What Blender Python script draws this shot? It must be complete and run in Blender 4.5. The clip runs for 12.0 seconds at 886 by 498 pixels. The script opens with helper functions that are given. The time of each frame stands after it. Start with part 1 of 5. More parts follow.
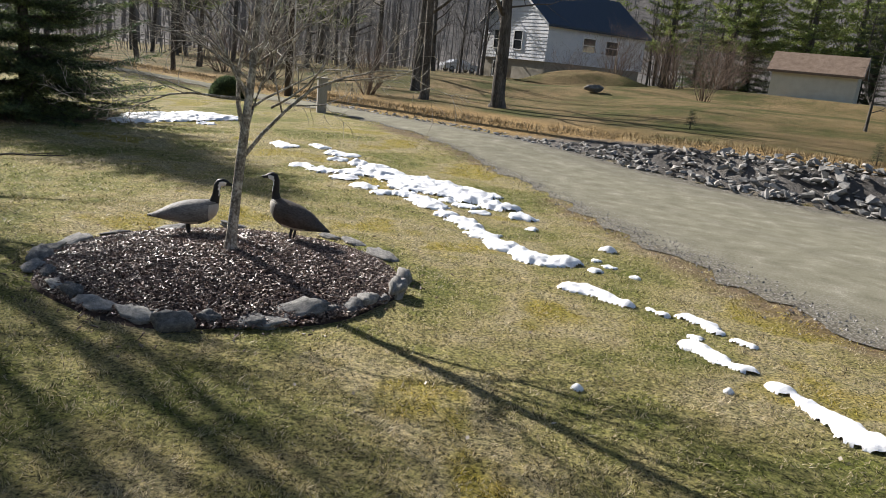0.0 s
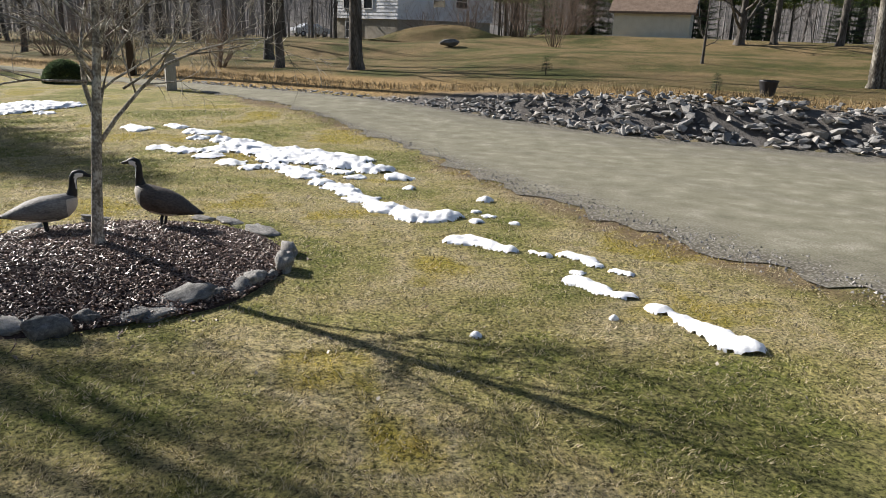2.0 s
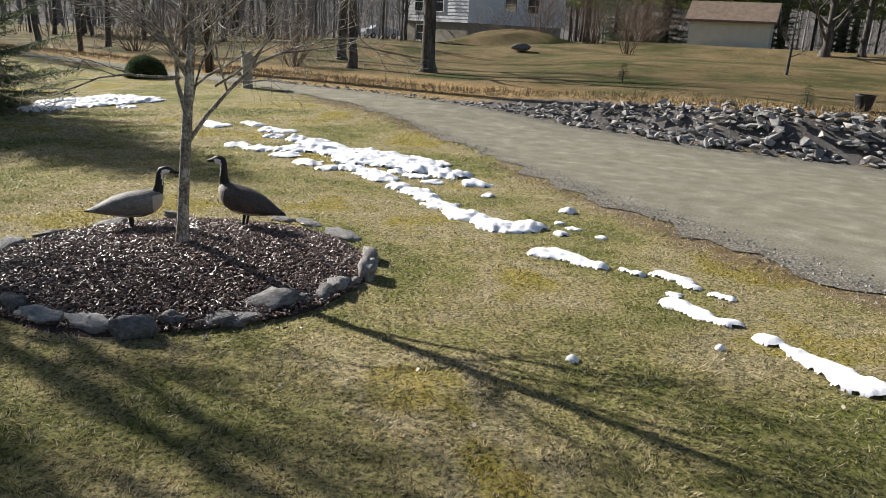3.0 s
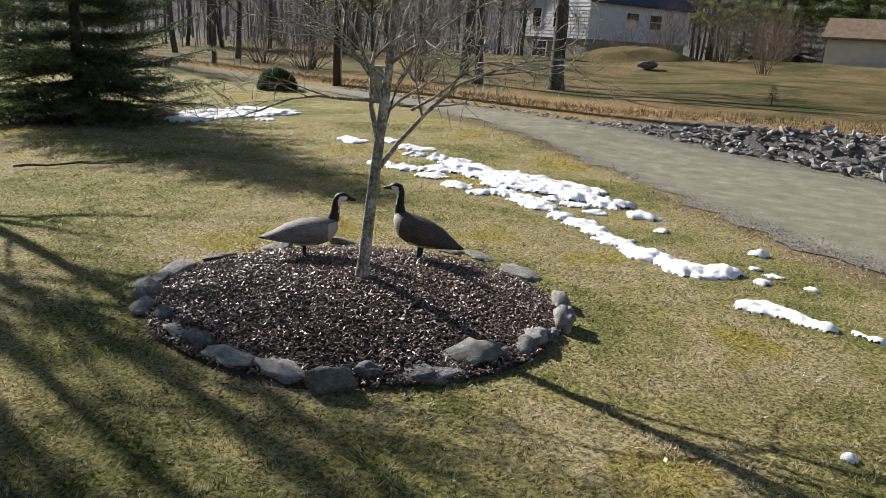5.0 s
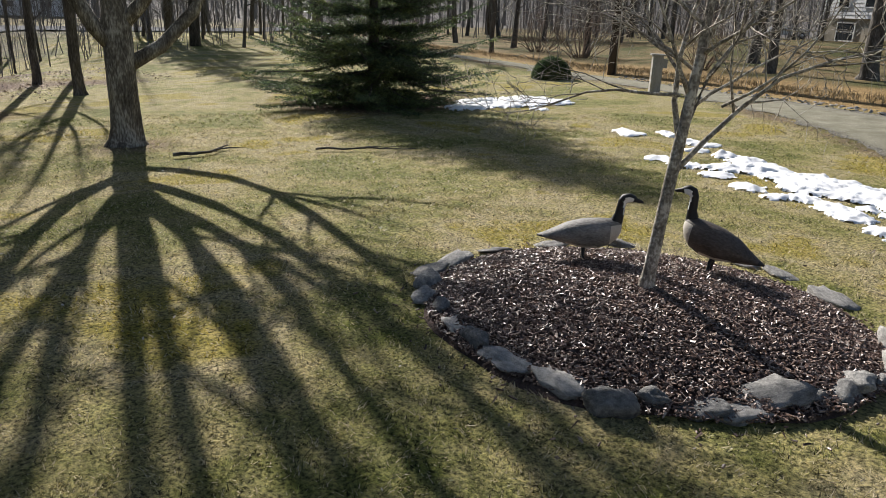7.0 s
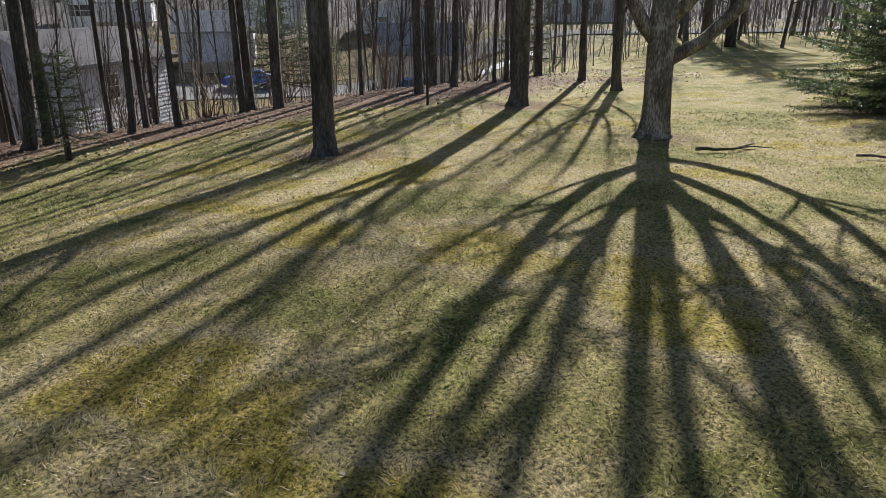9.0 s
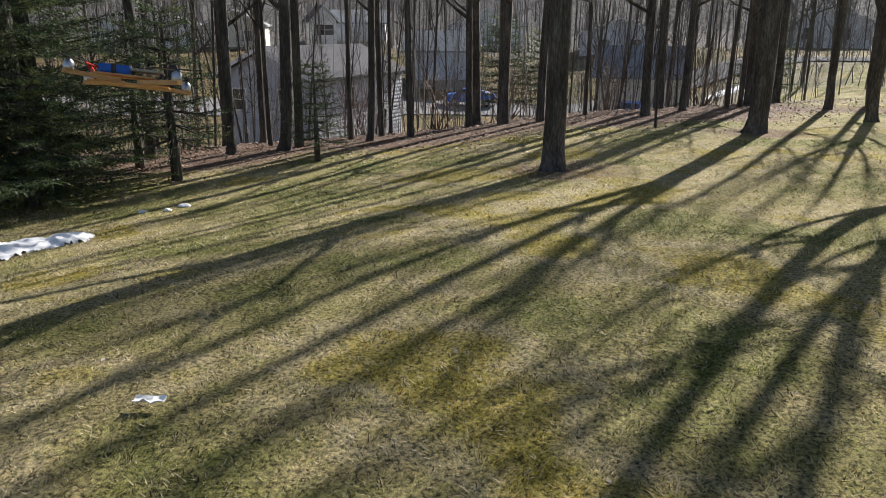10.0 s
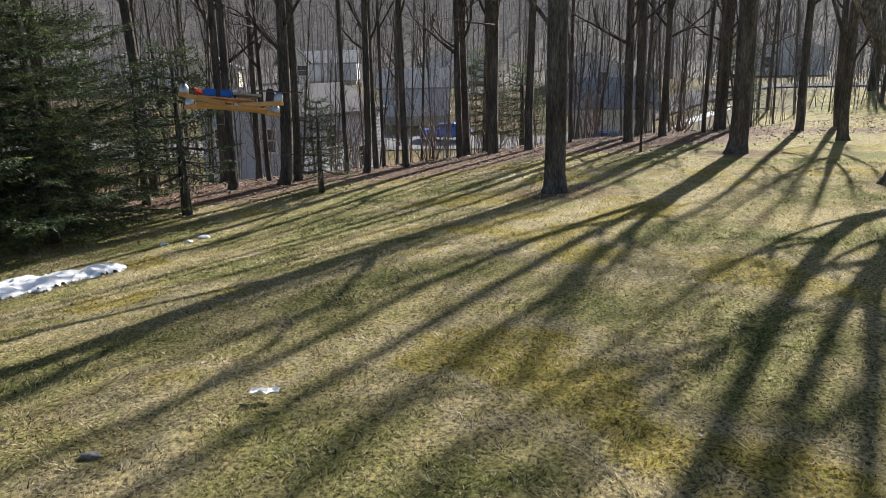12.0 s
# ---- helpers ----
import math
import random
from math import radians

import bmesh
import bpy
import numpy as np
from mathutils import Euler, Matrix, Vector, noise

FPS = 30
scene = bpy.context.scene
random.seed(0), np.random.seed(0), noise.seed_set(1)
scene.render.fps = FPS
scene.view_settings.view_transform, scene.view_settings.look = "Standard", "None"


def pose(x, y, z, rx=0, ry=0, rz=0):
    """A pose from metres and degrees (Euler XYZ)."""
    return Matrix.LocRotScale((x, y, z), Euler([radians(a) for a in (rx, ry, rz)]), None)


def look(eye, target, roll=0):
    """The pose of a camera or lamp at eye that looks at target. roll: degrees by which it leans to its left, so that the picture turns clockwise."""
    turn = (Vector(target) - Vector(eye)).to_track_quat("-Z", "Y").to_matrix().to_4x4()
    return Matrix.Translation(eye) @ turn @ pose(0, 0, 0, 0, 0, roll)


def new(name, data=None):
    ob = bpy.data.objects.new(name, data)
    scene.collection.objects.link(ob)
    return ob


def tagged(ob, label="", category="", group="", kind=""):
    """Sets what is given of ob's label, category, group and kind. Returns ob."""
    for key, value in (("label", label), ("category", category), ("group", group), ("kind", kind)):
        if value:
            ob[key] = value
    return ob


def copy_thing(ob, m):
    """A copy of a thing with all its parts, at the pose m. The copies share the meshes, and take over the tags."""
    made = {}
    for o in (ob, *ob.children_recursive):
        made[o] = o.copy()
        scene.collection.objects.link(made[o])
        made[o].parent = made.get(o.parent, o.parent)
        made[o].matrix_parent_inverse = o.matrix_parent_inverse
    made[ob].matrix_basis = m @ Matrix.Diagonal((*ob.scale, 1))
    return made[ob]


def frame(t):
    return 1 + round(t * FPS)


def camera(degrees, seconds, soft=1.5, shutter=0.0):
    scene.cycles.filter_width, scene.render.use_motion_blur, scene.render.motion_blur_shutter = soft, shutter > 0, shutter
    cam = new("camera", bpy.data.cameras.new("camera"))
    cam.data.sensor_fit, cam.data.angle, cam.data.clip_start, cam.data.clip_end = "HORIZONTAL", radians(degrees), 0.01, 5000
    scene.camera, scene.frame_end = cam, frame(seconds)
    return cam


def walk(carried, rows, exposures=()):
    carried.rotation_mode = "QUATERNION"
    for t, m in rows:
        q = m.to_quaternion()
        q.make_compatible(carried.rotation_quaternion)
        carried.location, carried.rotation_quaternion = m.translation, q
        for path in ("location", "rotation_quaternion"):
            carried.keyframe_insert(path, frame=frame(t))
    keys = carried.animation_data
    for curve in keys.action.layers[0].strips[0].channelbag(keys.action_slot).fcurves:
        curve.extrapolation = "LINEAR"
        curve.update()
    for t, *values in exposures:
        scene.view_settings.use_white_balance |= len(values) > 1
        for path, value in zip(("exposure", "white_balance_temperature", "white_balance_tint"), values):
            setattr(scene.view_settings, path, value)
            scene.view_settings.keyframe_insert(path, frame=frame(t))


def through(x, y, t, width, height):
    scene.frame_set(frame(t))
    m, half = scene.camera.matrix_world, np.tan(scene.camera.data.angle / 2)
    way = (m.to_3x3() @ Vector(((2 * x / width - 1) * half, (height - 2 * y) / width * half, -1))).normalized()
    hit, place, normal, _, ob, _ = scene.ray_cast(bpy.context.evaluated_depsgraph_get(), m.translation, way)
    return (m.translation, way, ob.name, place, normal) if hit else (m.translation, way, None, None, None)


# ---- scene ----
cam = camera(62.8, 12.0, soft=0.65)
PATH = [
    (0, (0.473, -0.314, 1.822), (0.223, 1.604, 1.314), 5.9),
    (0.5, (0.444, -0.267, 1.808), (0.426, 1.669, 1.304), 5.0),
    (0.8, (0.444, -0.29, 1.835), (0.647, 1.635, 1.33), 4.5),
    (1, (0.433, -0.302, 1.822), (0.677, 1.615, 1.304), 4.4),
    (1.5, (0.446, -0.297, 1.816), (0.612, 1.613, 1.246), 3.5),
    (2, (0.404, -0.34, 1.809), (0.498, 1.57, 1.225), 1.8),
    (2.5, (0.299, -0.243, 1.785), (0.323, 1.675, 1.219), 2.0),
    (3, (0.156, -0.072, 1.787), (0.093, 1.841, 1.206), 3.0),
    (3.2, (0.057, -0.027, 1.783), (-0.044, 1.883, 1.198), 2.8),
    (4.8, (-0.587, 0.48, 1.765), (-0.899, 2.372, 1.198), 3.7),
    (5, (-0.679, 0.499, 1.784), (-1.006, 2.391, 1.224), 3.6),
    (5.5, (-0.835, 0.564, 1.795), (-1.217, 2.441, 1.22), 3.3),
    (6, (-0.907, 0.677, 1.784), (-1.5, 2.492, 1.19), 4.3),
    (6.5, (-0.946, 0.718, 1.792), (-1.678, 2.481, 1.196), 3.4),
    (6.7, (-0.952, 0.737, 1.79), (-1.77, 2.458, 1.182), 2.9),
    (8.3, (-1.113, 0.72, 1.69), (-2.636, 1.848, 1.052), 1.4),
    (8.5, (-1.118, 0.669, 1.682), (-2.698, 1.711, 1.037), 1.8),
    (9, (-1.102, 0.65, 1.644), (-2.885, 1.297, 1.009), -0.3),
    (9.5, (-1.163, 0.476, 1.609), (-3.035, 0.826, 0.999), -0.2),
    (10, (-1.146, 0.291, 1.569), (-3.056, 0.418, 0.988), 0.3),
    (10.5, (-1.011, 0.199, 1.565), (-2.93, 0.119, 1.004), -1.5),
    (11, (-0.901, 0.011, 1.555), (-2.818, -0.173, 1.014), -2.1),
    (11.5, (-0.842, -0.226, 1.518), (-2.773, -0.29, 1.001), -0.5),
    (12, (-0.77, -0.322, 1.485), (-2.699, -0.12, 0.998), -1.2),
]
walk(cam, [(t, look(eye, target, roll)) for t, eye, target, roll in PATH], [(0, .96), (3, .9), (5, .86), (6.5, .88), (8.5, 1.02), (10, 1.14), (12, 1.3)])

# world, sun
SUN = Vector((-0.81, 0.585, 0.0)).normalized() * math.cos(radians(28.5)) + Vector((0, 0, math.sin(radians(28.5))))
world = bpy.data.worlds.new("world")
scene.world = world
world.use_nodes = True
wn = world.node_tree
sky = wn.nodes.new("ShaderNodeTexSky")
sky.sky_type, sky.sun_disc = "NISHITA", False
sky.sun_elevation, sky.sun_rotation = radians(28.5), math.atan2(SUN.x, SUN.y)
wn.links.new(sky.outputs[0], wn.nodes["Background"].inputs[0])
wn.nodes["Background"].inputs[1].default_value = 0.05
sun = new("sun", bpy.data.lights.new("sun", "SUN"))
sun.data.energy, sun.data.angle, sun.data.color = 5.0, radians(0.53), (1.0, 0.945, 0.885)
sun.matrix_world = look(SUN * 50, (0, 0, 0))


# materials
def mat(name, ramp, scale=4.0, rough=0.8, bump=0.3, detail=6.0, fine=None, stretch=(1, 1, 1), island=0.0, spec=0.3, metal=0.0, bump_scale=None):
    """A surface from a colour ramp over two scales of noise, with relief; island: how far separate pieces differ."""
    m = bpy.data.materials.new(name)
    m.use_nodes = True
    nt = m.node_tree
    b = nt.nodes["Principled BSDF"]
    tc = nt.nodes.new("ShaderNodeTexCoord")
    mp = nt.nodes.new("ShaderNodeMapping")
    mp.inputs["Scale"].default_value = stretch
    nt.links.new(tc.outputs["Object"], mp.inputs[0])
    n1, n2 = nt.nodes.new("ShaderNodeTexNoise"), nt.nodes.new("ShaderNodeTexNoise")
    n1.inputs["Scale"].default_value, n1.inputs["Detail"].default_value = scale, detail
    n2.inputs["Scale"].default_value, n2.inputs["Detail"].default_value = fine or scale * 12, 4
    for n in (n1, n2):
        nt.links.new(mp.outputs[0], n.inputs["Vector"])
    mix = nt.nodes.new("ShaderNodeMath")
    mix.operation = "MULTIPLY_ADD"
    mix.inputs[1].default_value = 0.5
    half = nt.nodes.new("ShaderNodeMath")
    half.operation = "MULTIPLY"
    half.inputs[1].default_value = 0.5
    nt.links.new(n1.outputs[0], half.inputs[0])
    nt.links.new(n2.outputs[0], mix.inputs[0])
    nt.links.new(half.outputs[0], mix.inputs[2])
    fac = mix.outputs[0]
    if island:
        geo = nt.nodes.new("ShaderNodeNewGeometry")
        oi = nt.nodes.new("ShaderNodeObjectInfo")
        add = nt.nodes.new("ShaderNodeMath")
        nt.links.new(geo.outputs["Random Per Island"], add.inputs[0])
        nt.links.new(oi.outputs["Random"], add.inputs[1])
        fr = nt.nodes.new("ShaderNodeMath")
        fr.operation = "FRACT"
        nt.links.new(add.outputs[0], fr.inputs[0])
        ma = nt.nodes.new("ShaderNodeMath")
        ma.operation = "MULTIPLY_ADD"
        ma.inputs[1].default_value = island
        nt.links.new(fr.outputs[0], ma.inputs[0])
        sub = nt.nodes.new("ShaderNodeMath")
        sub.operation = "SUBTRACT"
        sub.inputs[1].default_value = island / 2
        nt.links.new(fac, sub.inputs[0])
        nt.links.new(sub.outputs[0], ma.inputs[2])
        fac = ma.outputs[0]
    cr = nt.nodes.new("ShaderNodeValToRGB")
    while len(cr.color_ramp.elements) < len(ramp):
        cr.color_ramp.elements.new(0.5)
    for e, (p, c) in zip(cr.color_ramp.elements, ramp):
        e.position, e.color = p, (*c, 1)
    nt.links.new(fac, cr.inputs[0])
    nt.links.new(cr.outputs[0], b.inputs["Base Color"])
    b.inputs["Roughness"].default_value, b.inputs["Metallic"].default_value = rough, metal
    b.inputs["Specular IOR Level"].default_value = spec
    if bump:
        bp = nt.nodes.new("ShaderNodeBump")
        bp.inputs["Strength"].default_value, bp.inputs["Distance"].default_value = bump, bump_scale or 0.02
        nt.links.new(mix.outputs[0], bp.inputs["Height"])
        nt.links.new(bp.outputs[0], b.inputs["Normal"])
    return m


def lawn_material():
    """Dormant turf: straw and green patches; leaf litter and rough field by the land's own masks."""
    m = bpy.data.materials.new("lawn")
    m.use_nodes = True
    nt = m.node_tree
    b = nt.nodes["Principled BSDF"]
    tc = nt.nodes.new("ShaderNodeTexCoord")

    def nz(scale, detail=5, rough=0.6):
        n = nt.nodes.new("ShaderNodeTexNoise")
        n.inputs["Scale"].default_value, n.inputs["Detail"].default_value, n.inputs["Roughness"].default_value = scale, detail, rough
        nt.links.new(tc.outputs["Object"], n.inputs["Vector"])
        return n.outputs[0]

    def ramp(fac, stops):
        cr = nt.nodes.new("ShaderNodeValToRGB")
        while len(cr.color_ramp.elements) < len(stops):
            cr.color_ramp.elements.new(0.5)
        for e, (p, c) in zip(cr.color_ramp.elements, stops):
            e.position, e.color = p, (*c, 1)
        nt.links.new(fac, cr.inputs[0])
        return cr.outputs[0]

    def mix(fac, a, c, mode="MIX"):
        x = nt.nodes.new("ShaderNodeMix")
        x.data_type, x.blend_type = "RGBA", mode
        if isinstance(fac, float):
            x.inputs[0].default_value = fac
        else:
            nt.links.new(fac, x.inputs[0])
        nt.links.new(a, x.inputs[6])
        nt.links.new(c, x.inputs[7])
        return x.outputs[2]

    def attr(name):
        a = nt.nodes.new("ShaderNodeAttribute")
        a.attribute_name = name
        return a.outputs["Fac"]

    patch, speck, mid = nz(0.5, 5), nz(38, 6, 0.75), nz(5, 5, 0.65)
    turf = ramp(patch, [(0.4, (0.17, 0.185, 0.05)), (0.45, (0.3, 0.28, 0.105)), (0.5, (0.41, 0.345, 0.17)), (0.54, (0.48, 0.405, 0.26)), (0.6, (0.38, 0.305, 0.06))])
    green = ramp(mid, [(0.36, (0.15, 0.17, 0.04)), (0.66, (0.42, 0.355, 0.19))])
    turf = mix(0.45, turf, green)
    grain = ramp(speck, [(0.38, (0.18, 0.18, 0.17)), (0.5, (0.95, 0.95, 0.95)), (0.64, (1.75, 1.65, 1.5))])
    turf = mix(1.0, turf, grain, "MULTIPLY")
    litter = ramp(nz(22, 6, 0.8), [(0.3, (0.05, 0.035, 0.027)), (0.5, (0.16, 0.105, 0.076)), (0.72, (0.35, 0.25, 0.185))])
    field = ramp(nz(0.35, 6, 0.7), [(0.4, (0.085, 0.09, 0.03)), (0.48, (0.15, 0.125, 0.055)), (0.6, (0.24, 0.175, 0.09))])
    field = mix(1.0, field, grain, "MULTIPLY")
    straw = ramp(nz(9, 6, 0.7), [(0.35, (0.2, 0.13, 0.06)), (0.65, (0.42, 0.29, 0.13))])
    col = mix(attr("field"), turf, field)
    col = mix(attr("straw"), col, straw)
    col = mix(attr("litter"), col, litter)
    hill = ramp(nz(0.8, 6, 0.8), [(0.35, (0.075, 0.07, 0.066)), (0.65, (0.22, 0.205, 0.19))])
    col = mix(attr("hill"), col, hill)
    nt.links.new(col, b.inputs["Base Color"])
    b.inputs["Roughness"].default_value, b.inputs["Specular IOR Level"].default_value = 0.95, 0.1
    bp = nt.nodes.new("ShaderNodeBump")
    bp.inputs["Strength"].default_value, bp.inputs["Distance"].default_value = 1.0, 0.05
    nt.links.new(speck, bp.inputs["Height"])
    nt.links.new(bp.outputs[0], b.inputs["Normal"])
    return m


LAWN = lawn_material()


def leafy(name, stops, patch, island, through=0.4, straw=None):
    """Thin blades or needles that let some light through; they differ patch by patch and piece by piece."""
    m = bpy.data.materials.new(name)
    m.use_nodes = True
    nt = m.node_tree
    nodes, links = nt.nodes, nt.links
    b = nodes["Principled BSDF"]
    tc, geo, nz = nodes.new("ShaderNodeTexCoord"), nodes.new("ShaderNodeNewGeometry"), nodes.new("ShaderNodeTexNoise")
    nz.inputs["Scale"].default_value, nz.inputs["Detail"].default_value = patch, 5
    links.new(tc.outputs["Object"], nz.inputs["Vector"])
    cr = nodes.new("ShaderNodeValToRGB")
    while len(cr.color_ramp.elements) < len(stops):
        cr.color_ramp.elements.new(0.5)
    for e, (p, c) in zip(cr.color_ramp.elements, stops):
        e.position, e.color = p, (*c, 1)
    links.new(nz.outputs[0], cr.inputs[0])
    val = nodes.new("ShaderNodeMapRange")
    val.inputs["To Min"].default_value, val.inputs["To Max"].default_value = 1 - island, 1 + island
    links.new(geo.outputs["Random Per Island"], val.inputs["Value"])
    hsv = nodes.new("ShaderNodeHueSaturation")
    links.new(val.outputs[0], hsv.inputs["Value"])
    links.new(cr.outputs[0], hsv.inputs["Color"])
    col = hsv.outputs[0]
    if straw:
        pick = nodes.new("ShaderNodeMath")
        pick.operation = "GREATER_THAN"
        pick.inputs[1].default_value = 0.72
        links.new(geo.outputs["Random Per Island"], pick.inputs[0])
        mx = nodes.new("ShaderNodeMix")
        mx.data_type = "RGBA"
        mx.inputs[7].default_value = (*straw, 1)
        links.new(pick.outputs[0], mx.inputs[0])
        links.new(col, mx.inputs[6])
        col = mx.outputs[2]
    links.new(col, b.inputs["Base Color"])
    b.inputs["Roughness"].default_value, b.inputs["Specular IOR Level"].default_value = 0.5, 0.3
    tr, sh = nodes.new("ShaderNodeBsdfTranslucent"), nodes.new("ShaderNodeMixShader")
    links.new(col, tr.inputs["Color"])
    sh.inputs[0].default_value = through
    links.new(b.outputs[0], sh.inputs[1])
    links.new(tr.outputs[0], sh.inputs[2])
    links.new(sh.outputs[0], nodes["Material Output"].inputs["Surface"])
    return m


BLADE = leafy("grass_blades", [(0.4, (0.19, 0.21, 0.055)), (0.45, (0.37, 0.34, 0.125)), (0.5, (0.5, 0.42, 0.22)), (0.54, (0.6, 0.52, 0.36)), (0.6, (0.48, 0.38, 0.075))], 0.5, 0.95, 0.42, (0.62, 0.53, 0.34))


def gravel_material():
    """Packed driveway: olive-tan fines, paler wheel tracks, coarse grey stone towards both edges."""
    m = mat("gravel", [(0.36, (0.15, 0.14, 0.1)), (0.47, (0.205, 0.195, 0.143)), (0.56, (0.24, 0.228, 0.17)), (0.66, (0.36, 0.34, 0.28))], 3.0, rough=0.95, fine=55, bump=0.9, bump_scale=0.02, spec=0.1)
    nt = m.node_tree
    b = nt.nodes["Principled BSDF"]
    old = b.inputs["Base Color"].links[0].from_socket
    at, tc = nt.nodes.new("ShaderNodeAttribute"), nt.nodes.new("ShaderNodeTexCoord")
    at.attribute_name = "across"
    nz, vor = nt.nodes.new("ShaderNodeTexNoise"), nt.nodes.new("ShaderNodeTexVoronoi")
    nz.inputs["Scale"].default_value, nz.inputs["Detail"].default_value = 2.2, 5
    vor.inputs["Scale"].default_value = 32
    for n in (nz, vor):
        nt.links.new(tc.outputs["Object"], n.inputs["Vector"])
    add = nt.nodes.new("ShaderNodeMath")
    add.operation = "MULTIPLY_ADD"
    add.inputs[1].default_value = 0.16
    nt.links.new(nz.outputs[0], add.inputs[0])
    nt.links.new(at.outputs["Fac"], add.inputs[2])
    edge = nt.nodes.new("ShaderNodeValToRGB")
    stops = [(0.0, 0.9), (0.1, 0.7), (0.17, 0.15), (0.36, 0.0), (0.42, 0.15), (0.5, 0.0), (0.74, 0.05), (0.84, 0.3), (0.95, 0.15), (1.0, 0.8)]
    while len(edge.color_ramp.elements) < len(stops):
        edge.color_ramp.elements.new(0.5)
    for e, (p, v) in zip(edge.color_ramp.elements, stops):
        e.position, e.color = p, (v, v, v, 1)
    nt.links.new(add.outputs[0], edge.inputs[0])
    coarse = nt.nodes.new("ShaderNodeValToRGB")
    for e, (p, c) in zip(coarse.color_ramp.elements, [(0.1, (0.33, 0.31, 0.28, 1)), (0.6, (0.075, 0.066, 0.055, 1))]):
        e.position, e.color = p, c
    nt.links.new(vor.outputs["Distance"], coarse.inputs[0])
    mx = nt.nodes.new("ShaderNodeMix")
    mx.data_type = "RGBA"
    nt.links.new(edge.outputs[0], mx.inputs[0])
    nt.links.new(old, mx.inputs[6])
    nt.links.new(coarse.outputs[0], mx.inputs[7])
    nt.links.new(mx.outputs[2], b.inputs["Base Color"])
    return m


GRAVEL = gravel_material()
STONE_CHIPS = mat("stone_chips", [(0.3, (0.14, 0.13, 0.12)), (0.7, (0.42, 0.4, 0.38))], 20, island=0.5, bump=0.2)
BARK = mat("bark", [(0.3, (0.026, 0.024, 0.021)), (0.48, (0.085, 0.077, 0.068)), (0.66, (0.21, 0.195, 0.175))], 5, fine=38, stretch=(1, 1, 0.22), bump=1.0, rough=0.95, bump_scale=0.05, spec=0.1)
BARK_PALE = mat("pale_lichened_bark", [(0.38, (0.13, 0.115, 0.095)), (0.5, (0.31, 0.28, 0.235)), (0.6, (0.6, 0.57, 0.5))], 13, fine=60, stretch=(1, 1, 0.75), bump=0.7, rough=0.9, bump_scale=0.02, spec=0.1)
BARK_LICHEN = mat("grey_lichened_bark", [(0.36, (0.06, 0.052, 0.043)), (0.5, (0.16, 0.145, 0.12)), (0.62, (0.4, 0.38, 0.33))], 6, fine=40, stretch=(1, 1, 0.3), bump=1.0, rough=0.95, bump_scale=0.04, spec=0.1)
TWIG = mat("twigs", [(0.3, (0.11, 0.08, 0.06)), (0.7, (0.26, 0.2, 0.16))], 4, bump=0, rough=0.9, spec=0.1)
FAR_TWIG = mat("far_twigs", [(0.3, (0.1, 0.096, 0.094)), (0.7, (0.27, 0.255, 0.25))], 0.3, bump=0, rough=0.9, spec=0.1)
ASPHALT = mat("pale_asphalt", [(0.3, (0.17, 0.17, 0.175)), (0.7, (0.28, 0.28, 0.28))], 1, fine=40, bump=0, rough=1.0, spec=0.0)
NEEDLE = leafy("needles", [(0.3, (0.035, 0.058, 0.034)), (0.5, (0.075, 0.108, 0.05)), (0.7, (0.16, 0.185, 0.06))], 1.3, 0.7, 0.4)
PINE = leafy("pine_needles", [(0.3, (0.11, 0.16, 0.04)), (0.5, (0.2, 0.25, 0.07)), (0.7, (0.3, 0.32, 0.1))], 0.6, 0.5, 0.35)
SNOW = mat("snow", [(0.3, (0.8, 0.82, 0.85)), (0.7, (0.93, 0.93, 0.93))], 9, rough=0.55, bump=0.5, fine=60, bump_scale=0.015)
ROCK = mat("fieldstone", [(0.32, (0.075, 0.075, 0.072)), (0.48, (0.19, 0.185, 0.175)), (0.66, (0.38, 0.365, 0.34))], 7, fine=55, bump=0.8, rough=0.9, island=0.18, bump_scale=0.015)
SLATE = mat("blue_grey_quarry_stone", [(0.25, (0.15, 0.147, 0.142)), (0.45, (0.25, 0.245, 0.235)), (0.62, (0.36, 0.345, 0.32)), (0.82, (0.55, 0.5, 0.43))], 4, fine=30, bump=0.6, rough=0.85, island=0.4, bump_scale=0.02)
MULCH = mat("bark_mulch", [(0.3, (0.025, 0.016, 0.013)), (0.5, (0.065, 0.042, 0.034)), (0.7, (0.13, 0.088, 0.07))], 14, fine=70, bump=1.0, rough=0.95, bump_scale=0.04)
CHIP = mat("wood_chips", [(0.25, (0.045, 0.026, 0.019)), (0.5, (0.14, 0.085, 0.062)), (0.72, (0.22, 0.145, 0.11)), (0.92, (0.5, 0.4, 0.32))], 18, fine=60, bump=0, rough=0.45, island=0.75, spec=0.5)
LEAF = mat("dead_leaves", [(0.25, (0.06, 0.042, 0.032)), (0.5, (0.19, 0.135, 0.1)), (0.75, (0.44, 0.34, 0.27))], 12, bump=0, island=0.5, rough=0.8)
WHITE = mat("white_siding", [(0.3, (0.62, 0.64, 0.68)), (0.7, (0.82, 0.82, 0.82))], 2, bump=0.1)
PAINT = mat("white_paint", [(0.3, (0.74, 0.74, 0.73)), (0.7, (0.86, 0.86, 0.85))], 4, rough=0.5, bump=0.1)
BLOCK = mat("tan_foundation", [(0.3, (0.26, 0.23, 0.18)), (0.7, (0.42, 0.38, 0.31))], 3, fine=25, bump=0.3)
ROOF_BLUE = mat("slate_blue_shingles", [(0.3, (0.03, 0.045, 0.07)), (0.7, (0.075, 0.1, 0.14))], 3, fine=20, stretch=(1, 3, 3), bump=0.4)
